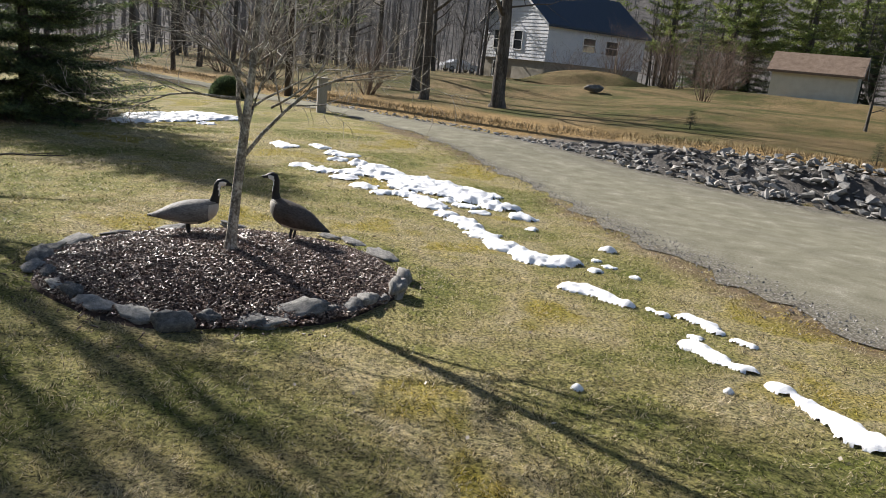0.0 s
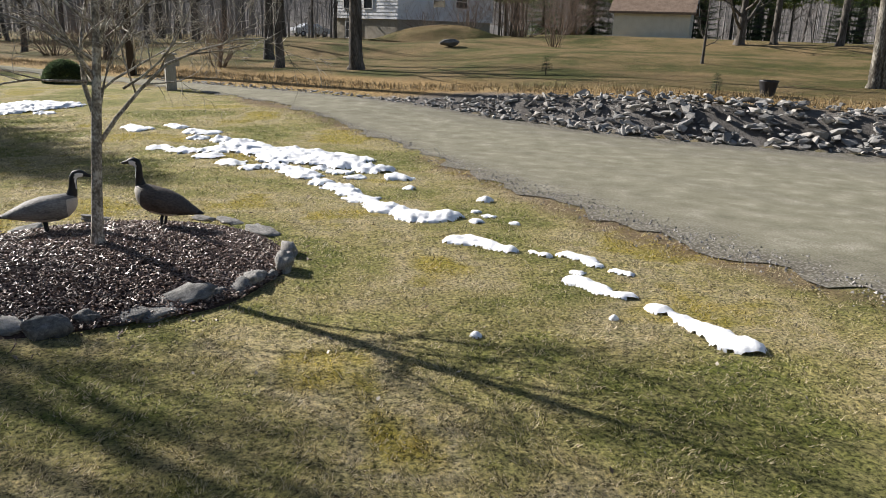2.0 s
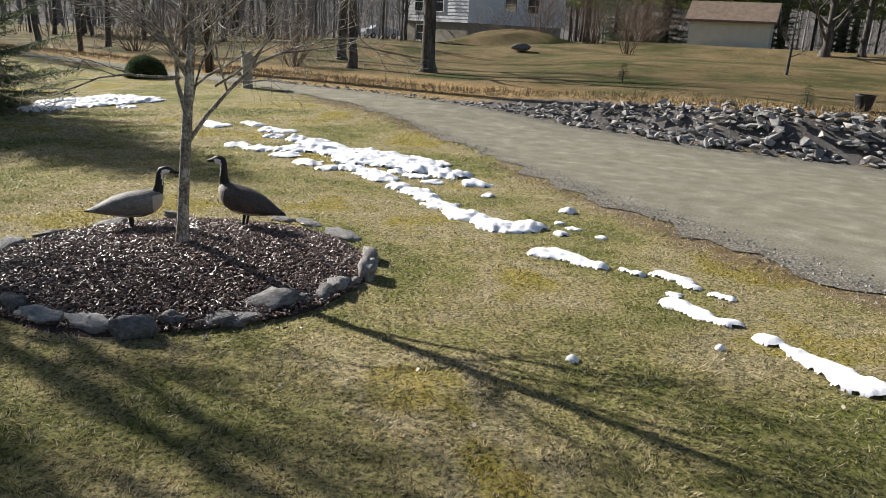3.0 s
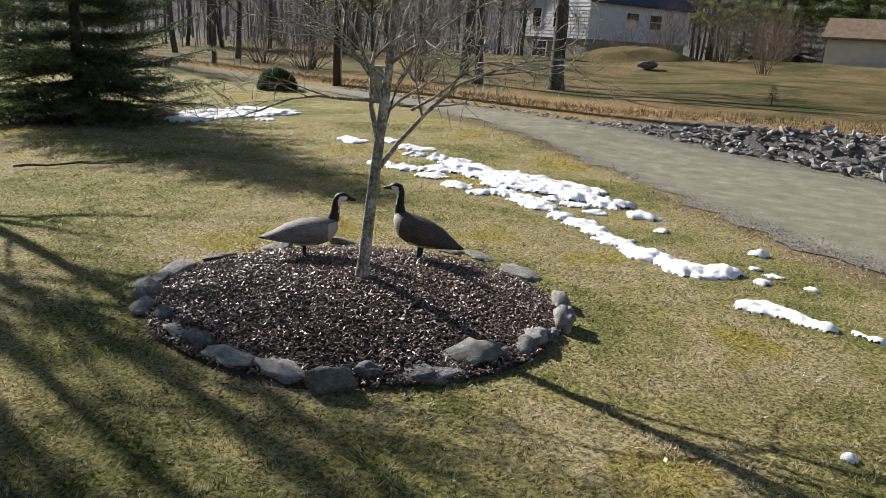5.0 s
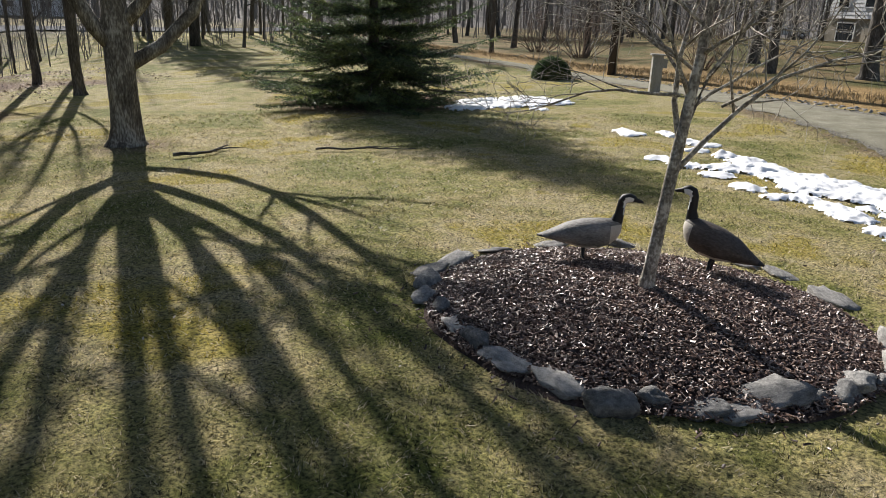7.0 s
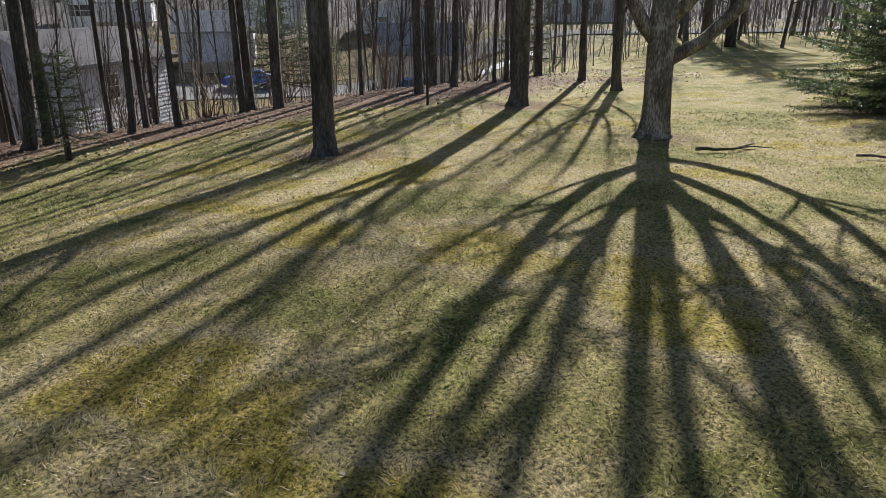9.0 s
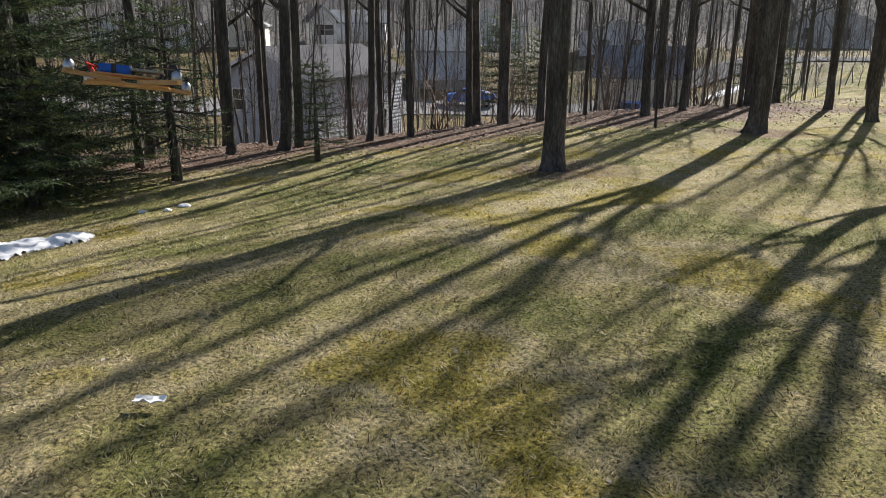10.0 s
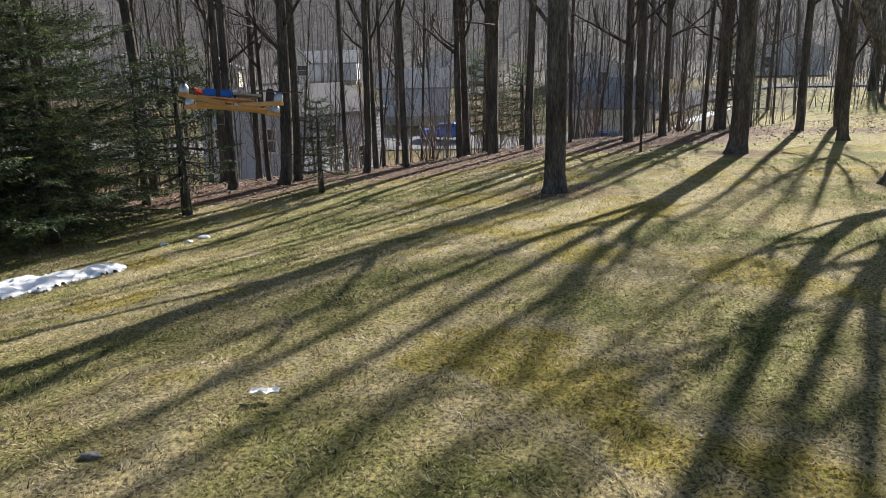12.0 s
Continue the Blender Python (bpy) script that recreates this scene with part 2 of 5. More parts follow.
ROOF_BROWN = mat("brown_shingles", [(0.3, (0.14, 0.1, 0.075)), (0.7, (0.3, 0.23, 0.18))], 3, fine=20, bump=0.4, spec=0.05)
ROOF_PALE = mat("pale_grey_shingles", [(0.3, (0.2, 0.21, 0.22)), (0.7, (0.36, 0.37, 0.38))], 3, fine=20, bump=0.4, spec=0.05)
ROOF_GREY = mat("grey_shingles", [(0.3, (0.05, 0.05, 0.055)), (0.7, (0.11, 0.11, 0.12))], 3, fine=20, bump=0.4, spec=0.05)
CREAM = mat("cream_siding", [(0.3, (0.62, 0.58, 0.46)), (0.7, (0.78, 0.74, 0.62))], 2, bump=0.1)
GREY_SIDING = mat("grey_blue_siding", [(0.3, (0.42, 0.45, 0.5)), (0.7, (0.58, 0.6, 0.64))], 2, bump=0.1)
DARK = mat("dark_paint", [(0.3, (0.02, 0.02, 0.022)), (0.7, (0.05, 0.05, 0.055))], 3, rough=0.5, bump=0.1)
POLE = mat("creosoted_pole", [(0.3, (0.03, 0.022, 0.018)), (0.7, (0.09, 0.07, 0.055))], 5, stretch=(1, 1, .15), bump=0.6)
WEATHERED = mat("weathered_wood", [(0.3, (0.2, 0.19, 0.17)), (0.7, (0.42, 0.4, 0.37))], 6, stretch=(1, 1, .2), bump=0.5)
PLY = mat("orange_plywood", [(0.3, (0.42, 0.21, 0.075)), (0.7, (0.66, 0.4, 0.18))], 5, fine=40, stretch=(0.3, 1, 1), rough=0.5, bump=0.15)
BLUE = mat("blue_plastic", [(0.3, (0.01, 0.09, 0.4)), (0.7, (0.03, 0.16, 0.6))], 5, rough=0.35, bump=0)
SILVER = mat("silver_metal", [(0.3, (0.5, 0.5, 0.52)), (0.7, (0.65, 0.65, 0.66))], 5, rough=0.35, metal=0.9, bump=0)
RED = mat("red_wire", [(0.3, (0.4, 0.02, 0.02)), (0.7, (0.6, 0.05, 0.04))], 5, bump=0)
CAR_SILVER = mat("silver_car_paint", [(0.3, (0.5, 0.52, 0.55)), (0.7, (0.6, 0.62, 0.65))], 5, rough=0.25, bump=0, spec=0.5)
GOOSE_BODY = mat("grey_brown_feather_paint", [(0.36, (0.1, 0.094, 0.085)), (0.64, (0.27, 0.26, 0.245))], 9, fine=80, stretch=(0.5, 1, 1), rough=0.7, bump=0.4)
GOOSE_BREAST = mat("pale_breast_paint", [(0.3, (0.4, 0.36, 0.3)), (0.7, (0.6, 0.56, 0.5))], 9, rough=0.7, bump=0.2)
GOOSE_DARK = mat("dark_brown_feather_paint", [(0.36, (0.045, 0.036, 0.03)), (0.64, (0.12, 0.1, 0.085))], 9, fine=80, stretch=(0.5, 1, 1), rough=0.6, bump=0.4)
GOOSE_WHITE = mat("white_cheek_paint", [(0.3, (0.72, 0.72, 0.7)), (0.7, (0.85, 0.85, 0.84))], 9, rough=0.6, bump=0.1)
GOOSE_BLACK = mat("black_neck_paint", [(0.3, (0.012, 0.012, 0.012)), (0.7, (0.03, 0.03, 0.03))], 9, rough=0.55, bump=0.2)


def glass_material():
    m = bpy.data.materials.new("window_glass")
    m.use_nodes = True
    b = m.node_tree.nodes["Principled BSDF"]
    b.inputs["Base Color"].default_value = (0.03, 0.035, 0.04, 1)
    b.inputs["Roughness"].default_value = 0.08
    b.inputs["Specular IOR Level"].default_value = 0.7
    return m


GLASS = glass_material()


# ---- land ----
KNOTS = [(-2, 5, -.13), (2, 4.5, -.11), (0, -3, -.1), (4, 10.6, -.36), (0.6, 7.4, -.2), (-10, 20, -.42), (-6.5, 21.1, -.1), (-1.6, 26.5, .2), (-8, 10.4, -.35),
         (-13, 8.4, -.54), (-14, 2.3, -.62), (-19.7, 7.8, -.65), (-22, -1.9, -1.05), (-15.7, -5, -1.08), (-11, -4.8, -1.0), (-28, 11, -.7), (-6.5, 1.6, -.2),
         (-4, -1.2, -.13), (10, 8, -.3), (-20, 30, -.2), (10, 34, .4), (-30, 24, -.6), (-8, -9, -1.0), (8, 20, .05), (16, 18, .1), (0, 45, .75), (17, 46, 1.0), (30, 40, 1.0), (25, 25, .5)]
def ground_z(x, y):
    x, y = np.asarray(x, float), np.asarray(y, float)
    if x.ndim == 0:
        k = np.array(KNOTS)
        q = (x - k[:, 0]) ** 2 + (y - k[:, 1]) ** 2
        w = np.exp(-q / (2 * 3.2 ** 2)) + 0.02 / (1 + q / 30) ** 2
        return (w * k[:, 2]).sum() / w.sum()
    num = den = 0
    for kx, ky, kz in KNOTS:
        w = np.exp(-((x - kx) ** 2 + (y - ky) ** 2) / (2 * 3.2 ** 2)) + 0.02 / (1 + ((x - kx) ** 2 + (y - ky) ** 2) / 30) ** 2
        num, den = num + w * kz, den + w
    z = num / den
    return z



def sm(t):
    t = np.clip(t, 0, 1)
    return t * t * (3 - 2 * t)


# driveway edges
NEAR = [(-24, 33.5), (-15.6, 28.8), (-11.4, 26.1), (-6, 21.7), (-2.5, 17.6), (-0.2, 14.1), (0.85, 11.2), (1.6, 9.7), (2.4, 8.0), (3.1, 6.5), (4.1, 5.0), (6, 3), (10, -1)]
FAR = [(-25, 35.5), (-17.2, 31.0), (-12.9, 28.5), (-6.7, 23.7), (-4.6, 22.0), (-3.2, 21.1), (-0.6, 19.0), (1.0, 17.9), (2.5, 16.5), (4.6, 14.9), (6.7, 13.8), (9.2, 12.85), (14, 10), (20, 6)]


def resample(pts, n):
    p = np.array(pts, float)
    for _ in range(3):
        p = np.vstack([p[:1], *[np.array([a * .75 + b * .25, a * .25 + b * .75]) for a, b in zip(p[:-1], p[1:])], p[-1:]])
    s = np.r_[0, np.cumsum(np.hypot(*np.diff(p, axis=0).T))]
    u = np.linspace(0, s[-1], n)
    return np.c_[np.interp(u, s, p[:, 0]), np.interp(u, s, p[:, 1])]


NEAR_L, FAR_L = resample(NEAR, 240), resample(FAR, 240)


def beyond(line, x, y):
    """Signed distance to a line: positive on its far side (to the left of its way)."""
    x, y = np.asarray(x, float), np.asarray(y, float)
    if x.ndim == 0:
        a, d = line[:-1:3], line[3::3] - line[:-1:3][: len(line[3::3])]
        a = a[: len(d)]
        t = np.clip(((x - a[:, 0]) * d[:, 0] + (y - a[:, 1]) * d[:, 1]) / (d * d).sum(1), 0, 1)
        qx, qy = x - a[:, 0] - t * d[:, 0], y - a[:, 1] - t * d[:, 1]
        r = np.hypot(qx, qy)
        i = r.argmin()
        return r[i] * np.sign(d[i, 0] * qy[i] - d[i, 1] * qx[i])
    best, sign = np.full(x.shape, 1e9), np.ones(x.shape)
    for a, b in zip(line[:-1:3], line[3::3]):
        d = b - a
        t = np.clip(((x - a[0]) * d[0] + (y - a[1]) * d[1]) / (d @ d), 0, 1)
        qx, qy = x - a[0] - t * d[0], y - a[1] - t * d[1]
        r = np.hypot(qx, qy)
        near = r < best
        best = np.where(near, r, best)
        sign = np.where(near, np.sign(d[0] * qy - d[1] * qx), sign)
    return best * sign


def land(x, y):
    """Height of the bare land."""
    z = ground_z(x, y)
    d = beyond(FAR_L, x, y)
    z = z + sm(d / 1.1) * (0.12 + 0.46 * sm((x + 1) / 8))
    u = -(x * 0.93 + y * 0.37)
    z = z - (sm((u - 16.5) / 24) * 4.4 - sm((u - 48) / 50) * 4.2) * sm((30 - y) / 16)
    r = np.hypot(x, y)
    z = z + 45 * sm((r - 105) / 140)
    return z


def mesh_ob(name, verts, faces, material, smooth=True, parent=None):
    me = bpy.data.meshes.new(name)
    me.from_pydata([tuple(v) for v in verts], [], [tuple(int(i) for i in f) for f in faces])
    me.materials.append(material)
    if smooth:
        me.shade_smooth()
    ob = new(name, me)
    ob.parent = parent
    return ob


def axis_steps(lo, hi, dense_lo, dense_hi, fine, coarse):
    out = list(np.arange(dense_lo, dense_hi, fine))
    step, p = fine, dense_hi
    while p < hi:
        out.append(p)
        step = min(step * 1.12, coarse)
        p += step
    step, p = fine, dense_lo
    while p > lo:
        step = min(step * 1.12, coarse)
        p -= step
        out.insert(0, p)
    return np.array(out)


gx, gy = axis_steps(-900, 900, -24, 16, 0.3, 60), axis_steps(-900, 900, -10, 30, 0.3, 60)
GX, GY = np.meshgrid(gx, gy)
GZ = land(GX, GY)
inside = (beyond(NEAR_L, GX, GY) > 0.7) & (beyond(FAR_L, GX, GY) < -0.25)
GZ = GZ - 0.06 * inside
nx, ny = len(gx), len(gy)
idx = np.arange(nx * ny).reshape(ny, nx)
ground = mesh_ob("ground", np.c_[GX.ravel(), GY.ravel(), GZ.ravel()], np.c_[idx[:-1, :-1].ravel(), idx[:-1, 1:].ravel(), idx[1:, 1:].ravel(), idx[1:, :-1].ravel()], LAWN)
lit_u = -(GX * 0.93 + GY * 0.37)
wob = np.array([noise.noise((x * 0.35, y * 0.35, 0)) for x, y in zip(GX.ravel(), GY.ravel())]).reshape(GX.shape)
masks = {"litter": sm((lit_u - 14.2 + wob * 1.6) / 1.2) * sm((44 - lit_u) / 8) * sm((17 + 3 * wob - GY) / 5), "field": np.maximum(sm((beyond(FAR_L, GX, GY) - 1.0) / 1.5), sm((lit_u - 42) / 4)), "straw": sm(beyond(FAR_L, GX, GY) / 0.3) * sm((3.4 + wob - beyond(FAR_L, GX, GY)) / 1.5)}
masks["hill"] = np.maximum(sm((np.hypot(GX, GY) - 88 + 8 * wob) / 15), 0.6 * sm((lit_u - 28 + 6 * wob) / 6) * sm((46 - lit_u) / 6))
bank_d = beyond(FAR_L, GX, GY)
masks["hill"] = np.maximum(masks["hill"], sm((bank_d + 0.2) / 0.2) * sm((1.5 * sm((GX + 2.5) / 6) - bank_d) / 0.3))
masks["litter"] = np.maximum(masks["litter"], 0.75 * sm((0.3 + 0.5 * wob - np.abs(beyond(NEAR_L, GX, GY) + 0.1)) / 0.25))
masks["litter"] = np.maximum(masks["litter"], sm((2.6 - np.hypot(GX + 11.7, GY - 15.3)) / 1.0))
for tx, ty, tr in ((-12.35, 2.76, 1.3), (-11.4, 8.24, 0.9), (-16.85, 8.22, 1.2)):
    masks["litter"] = np.maximum(masks["litter"], 0.8 * sm((tr + 0.5 * wob - np.hypot(GX - tx, GY - ty)) / 0.6))
for key, values in masks.items():
    ground.data.attributes.new(key, "FLOAT", "POINT").data.foreach_set("value", values.ravel().astype(np.float32))
tagged(ground, "dormant yellow-green lawn and field", "ground", kind="structure")

W = 14
rv = []
for a, b in zip(NEAR_L, FAR_L):
    for k in range(W + 1):
        p = a + (b - a) * k / W
        if k == 0:
            p = p + 0.3 * noise.noise((a[0] * 1.7, a[1] * 1.7, 0)) + 0.12 * noise.noise((a[0] * 6, a[1] * 6, 0))
        rv.append((p[0], p[1], float(land(p[0], p[1])) + 0.012 + 0.03 * math.sin(math.pi * k / W)))
rf = [(i * (W + 1) + k, (i + 1) * (W + 1) + k, (i + 1) * (W + 1) + k + 1, i * (W + 1) + k + 1) for i in range(len(NEAR_L) - 1) for k in range(W)]
road = mesh_ob("road", rv, rf, GRAVEL)
across = np.tile(np.linspace(0, 1, W + 1), len(NEAR_L)).astype(np.float32)
road.data.attributes.new("across", "FLOAT", "POINT").data.foreach_set("value", across)
tagged(road, "gravel driveway with packed wheel tracks", "driveway", kind="structure")


# ---- tools for meshes ----
class Acc:
    """Gathers vertices and faces of one mesh."""

    def __init__(self):
        self.v, self.f, self.n = [], [], 0

    def add(self, verts, faces):
        verts = np.asarray(verts, float)
        self.v.append(verts)
        self.f += [tuple(i + self.n for i in f) for f in faces]
        self.n += len(verts)

    def tube(self, pts, radii, sides=6, cap=True):
        pts, radii = np.asarray(pts, float), np.asarray(radii, float)
        d = np.gradient(pts, axis=0)
        d /= np.linalg.norm(d, axis=1)[:, None] + 1e-9
        ref = np.where(np.abs(d[:, 2:3]) > 0.9, [[1.0, 0, 0]], [[0, 0, 1.0]])
        a = np.cross(d, ref)
        a /= np.linalg.norm(a, axis=1)[:, None] + 1e-9
        b = np.cross(d, a)
        ang = np.arange(sides) * 2 * math.pi / sides
        ring = np.cos(ang)[None, :, None] * a[:, None] + np.sin(ang)[None, :, None] * b[:, None]
        v = (pts[:, None] + ring * radii[:, None, None]).reshape(-1, 3)
        n = len(pts)
        f = [(i * sides + k, i * sides + (k + 1) % sides, (i + 1) * sides + (k + 1) % sides, (i + 1) * sides + k) for i in range(n - 1) for k in range(sides)]
        if cap:
            f += [tuple(range(sides))[::-1], tuple((n - 1) * sides + k for k in range(sides))]
        self.add(v, f)

    def box(self, lo, hi, m=None):
        v = np.array([(x, y, z) for z in (lo[2], hi[2]) for x, y in ((lo[0], lo[1]), (hi[0], lo[1]), (hi[0], hi[1]), (lo[0], hi[1]))], float)
        if m is not None:
            v = np.array([m @ Vector(p) for p in v])
        self.add(v, [(3, 2, 1, 0), (4, 5, 6, 7), (0, 1, 5, 4), (1, 2, 6, 5), (2, 3, 7, 6), (3, 0, 4, 7)])

    def mesh(self, name, materials, smooth=True):
        me = bpy.data.meshes.new(name)
        me.from_pydata(np.vstack(self.v).tolist(), [], self.f)
        for m in materials if isinstance(materials, (list, tuple)) else [materials]:
            me.materials.append(m)
        if smooth:
            me.shade_smooth()
        return me


def fast_mesh(name, verts, size, material):
    """A mesh of separate polygons with size corners each."""
    n = len(verts)
    me = bpy.data.meshes.new(name)
    me.vertices.add(n)
    me.vertices.foreach_set("co", np.asarray(verts, np.float32).ravel())
    me.loops.add(n)
    me.loops.foreach_set("vertex_index", np.arange(n, dtype=np.int32))
    me.polygons.add(n // size)
    me.polygons.foreach_set("loop_start", np.arange(0, n, size, dtype=np.int32))
    me.update(calc_edges=True)
    me.materials.append(material)
    return me


def thing(name, at=(0, 0, 0), rz=0.0, label="", category="", group="", kind=""):
    ob = new(name)
    ob.matrix_basis = pose(*at, 0, 0, rz)
    return tagged(ob, label, category, group, kind)


def part(name, acc, material, parent, label="", smooth=True):
    """One mesh object under a thing or a part; acc: gathered geometry, a bmesh or a mesh."""
    if isinstance(acc, Acc):
        me = acc.mesh(name, material, smooth)
    elif isinstance(acc, bmesh.types.BMesh):
        me = bpy.data.meshes.new(name)
        acc.to_mesh(me)
        acc.free()
        for m in material if isinstance(material, (list, tuple)) else [material]:
            me.materials.append(m)
        if smooth:
            me.shade_smooth()
    else:
        me = acc
    ob = new(name, me)
    ob.parent = parent
    return tagged(ob, label)


def box_part(name, lo, hi, material, parent, label="", bevel=0.0):
    bm = bmesh.new()
    bmesh.ops.create_cube(bm, size=1)
    for v in bm.verts:
        v.co = Vector([lo[i] + (v.co[i] + 0.5) * (hi[i] - lo[i]) for i in range(3)])
    if bevel:
        bmesh.ops.bevel(bm, geom=bm.edges[:], offset=bevel, segments=2, affect="EDGES")
    return part(name, bm, material, parent, label, smooth=False)


# ---- trees ----
def unit(v):
    return v / (np.linalg.norm(v) + 1e-9)


def branch(acc, p, d, length, r, level, rng, rise, top, wander=0.25):
    """A limb with its side branches and twigs."""
    n = 6 if level == 0 else (4 if level == 1 else 3)
    pts, rad, d = [p], [r], unit(d)
    for i in range(n):
        d = unit(d + rng.normal(0, wander, 3) * (0.55 if level == 0 else 1) + np.array([0, 0, rise]))
        pts.append(pts[-1] + d * length / n)
        rad.append(r * (1 - 0.8 * (i + 1) / n))
    acc.tube(pts, rad, 7 if level == 0 else (4 if level == 1 else 3), cap=level < 2)
    if level >= top:
        return
    kids = (7, 5, 4)[min(level, 2)]
    for k in range(kids):
        s = 0.22 + 0.78 * (k + rng.random()) / kids
        i = min(int(s * n), n - 1)
        q = pts[i] + (pts[i + 1] - pts[i]) * (s * n - i)
        along = unit(pts[i + 1] - pts[i])
        side = unit(np.cross(along, rng.normal(0, 1, 3)))
        nd = unit(along * 0.75 + side * (0.6 + 0.3 * rng.random()) + np.array([0, 0, 0.15]))
        branch(acc, q, nd, length * (0.62 - 0.28 * s) * (0.8 + 0.4 * rng.random()), max(rad[i] * 0.55, 0.0028), level + 1, rng, min(rise, 0.12), top, max(wander, 0.22))


def bare_tree(name, at, seed, r, height, fork, limbs, spread=0.8, top=2, lean=(0, 0), material=None, flare=1.35, limb_len=0.5, label="", group="", category="tree", sides=12, first=None, rise=0.12, wander=0.25, limb_top=0.75, limb_r=0.42):
    """A leafless tree: flared trunk, limbs that part from it above the fork, twigs."""
    rng = np.random.default_rng(seed)
    material = material or BARK
    ob = thing(name, at, label=label, category=category, group=group)
    trunk = Acc()
    hs = [-0.25, 0.0, 0.12, 0.35, 0.9, fork, fork + (height - fork) * 0.3, fork + (height - fork) * 0.65, height]
    rs = [r * flare * 1.15, r * flare, r * (1 + (flare - 1) * 0.45), r * 1.06, r, r * 0.92, r * 0.6, r * 0.32, 0.015]
    wob = np.cumsum(rng.normal(0, 0.05 * r / 0.25, (len(hs), 2)) * np.linspace(0.1, 1.6, len(hs))[:, None], axis=0)
    pts = np.array([(lean[0] * max(h, 0) + w[0], lean[1] * max(h, 0) + w[1], h) for h, w in zip(hs, wob)])
    order = np.argsort(pts[:, 2])
    pts, rs = pts[order], np.array(rs)[order]
    trunk.tube(pts, rs, sides)
    v = trunk.v[0]
    ang = np.arctan2(v[:, 1], v[:, 0])
    low = np.clip(1 - v[:, 2] / 0.5, 0, 1)
    ph = rng.random() * 6
    v[:, :2] *= (1 + low * 0.16 * np.sin(5 * ang + ph) + 0.04 * np.sin(3 * ang + v[:, 2] * 4))[:, None]
    part("trunk", trunk, material, ob)
    for k in range(limbs):
        s = (k + 0.4 * rng.random()) / limbs
        h = fork + (height - fork) * limb_top * s ** 1.3
        base = np.array([np.interp(h, pts[:, 2], pts[:, 0]), np.interp(h, pts[:, 2], pts[:, 1]), h])
        az = k * 2.4 + ph + rng.normal(0, 0.3) if first is None or k >= len(first) else first[k]
        d = np.array([math.cos(az) * spread, math.sin(az) * spread, 0.35 + 0.75 * s])
        acc = Acc()
        branch(acc, base, d, height * limb_len * (1 - 0.55 * s), np.interp(h, pts[:, 2], rs) * limb_r, 0, rng, rise, top, wander)
        part("limb", acc, material, ob)
    return ob


def conifer(name, at, seed, height, radius, bare=0.3, whorls=22, label="", group="", droop=-0.12, material=None, dense=1.0, category="conifer", size=1.0):
    """An evergreen: trunk, and tiers of boughs with needle sprays."""
    rng = np.random.default_rng(seed)
    ob = thing(name, at, label=label, category=category, group=group)
    t = Acc()
    t.tube([(0, 0, -0.2), (0, 0, height * 0.3), (0, 0, height * 0.98)], [0.022 * height + 0.03, 0.015 * height + 0.02, 0.01], 8)
    part("trunk", t, BARK, ob)
    needles, wood = [], Acc()
    for w in range(whorls):
        s = (w + 0.5 * rng.random()) / whorls
        z = bare + (height - bare) * s
        reach = radius * (1 - s) ** 0.8 + 0.12
        n = int((6 + 5 * (1 - s)) * dense) + 1
        for k in range(n):
            az = 2 * math.pi * (k + rng.random() * 0.8) / n + w
            length = reach * (0.62 + 0.5 * rng.random())
            d = np.array([math.cos(az), math.sin(az), droop + 0.45 * s + rng.normal(0, 0.08)])
            side = np.array([-math.sin(az), math.cos(az), 0])
            tip = np.array([0, 0, z]) + d * length + np.array([0, 0, 0.12 * length * rng.random()])
            mid = np.array([0, 0, z]) + d * length * 0.5 - np.array([0, 0, 0.05 * length])
            wood.tube([(0, 0, z), mid, tip], [0.012 * length + 0.006, 0.008 * length + 0.004, 0.003], 3, cap=False)
            m = max(5, int(length * 9 * dense))
            for j in range(m):
                q = (j + 0.6) / m
                if q < 0.18:
                    continue
                base = mid + (tip - mid) * (2 * q - 1) if q > 0.5 else np.array([0, 0, z]) * (1 - 2 * q) + mid * 2 * q
                tl = (0.16 + 0.3 * length * (1 - q) * 0.6) * (0.7 + 0.6 * rng.random())
                for sg in (-1, 1):
                    td = unit(d * 0.7 + side * sg * (0.75 + 0.3 * rng.random()) + np.array([0, 0, rng.normal(-0.05, 0.2)]))
                    nn = max(3, int(tl * 34 / size))
                    u = (np.arange(nn) + rng.random(nn)) / nn
                    o = base + td * tl * u[:, None]
                    nd = td * 0.7 + rng.normal(0, 0.6, (nn, 3))
                    nd /= np.linalg.norm(nd, axis=1)[:, None]
                    ln = (0.05 + 0.05 * rng.random(nn))[:, None] * size
                    wd = np.cross(nd, rng.normal(0, 1, (nn, 3)))
                    wd *= (0.010 * size / (np.linalg.norm(wd, axis=1) + 1e-6))[:, None]
                    needles.append(np.stack([o - wd, o + wd, o + nd * ln], 1).reshape(-1, 3))
    part("framework", wood, BARK, ob)
    part("needles", fast_mesh("needles", np.vstack(needles), 3, material or NEEDLE), material or NEEDLE, ob)
    return ob


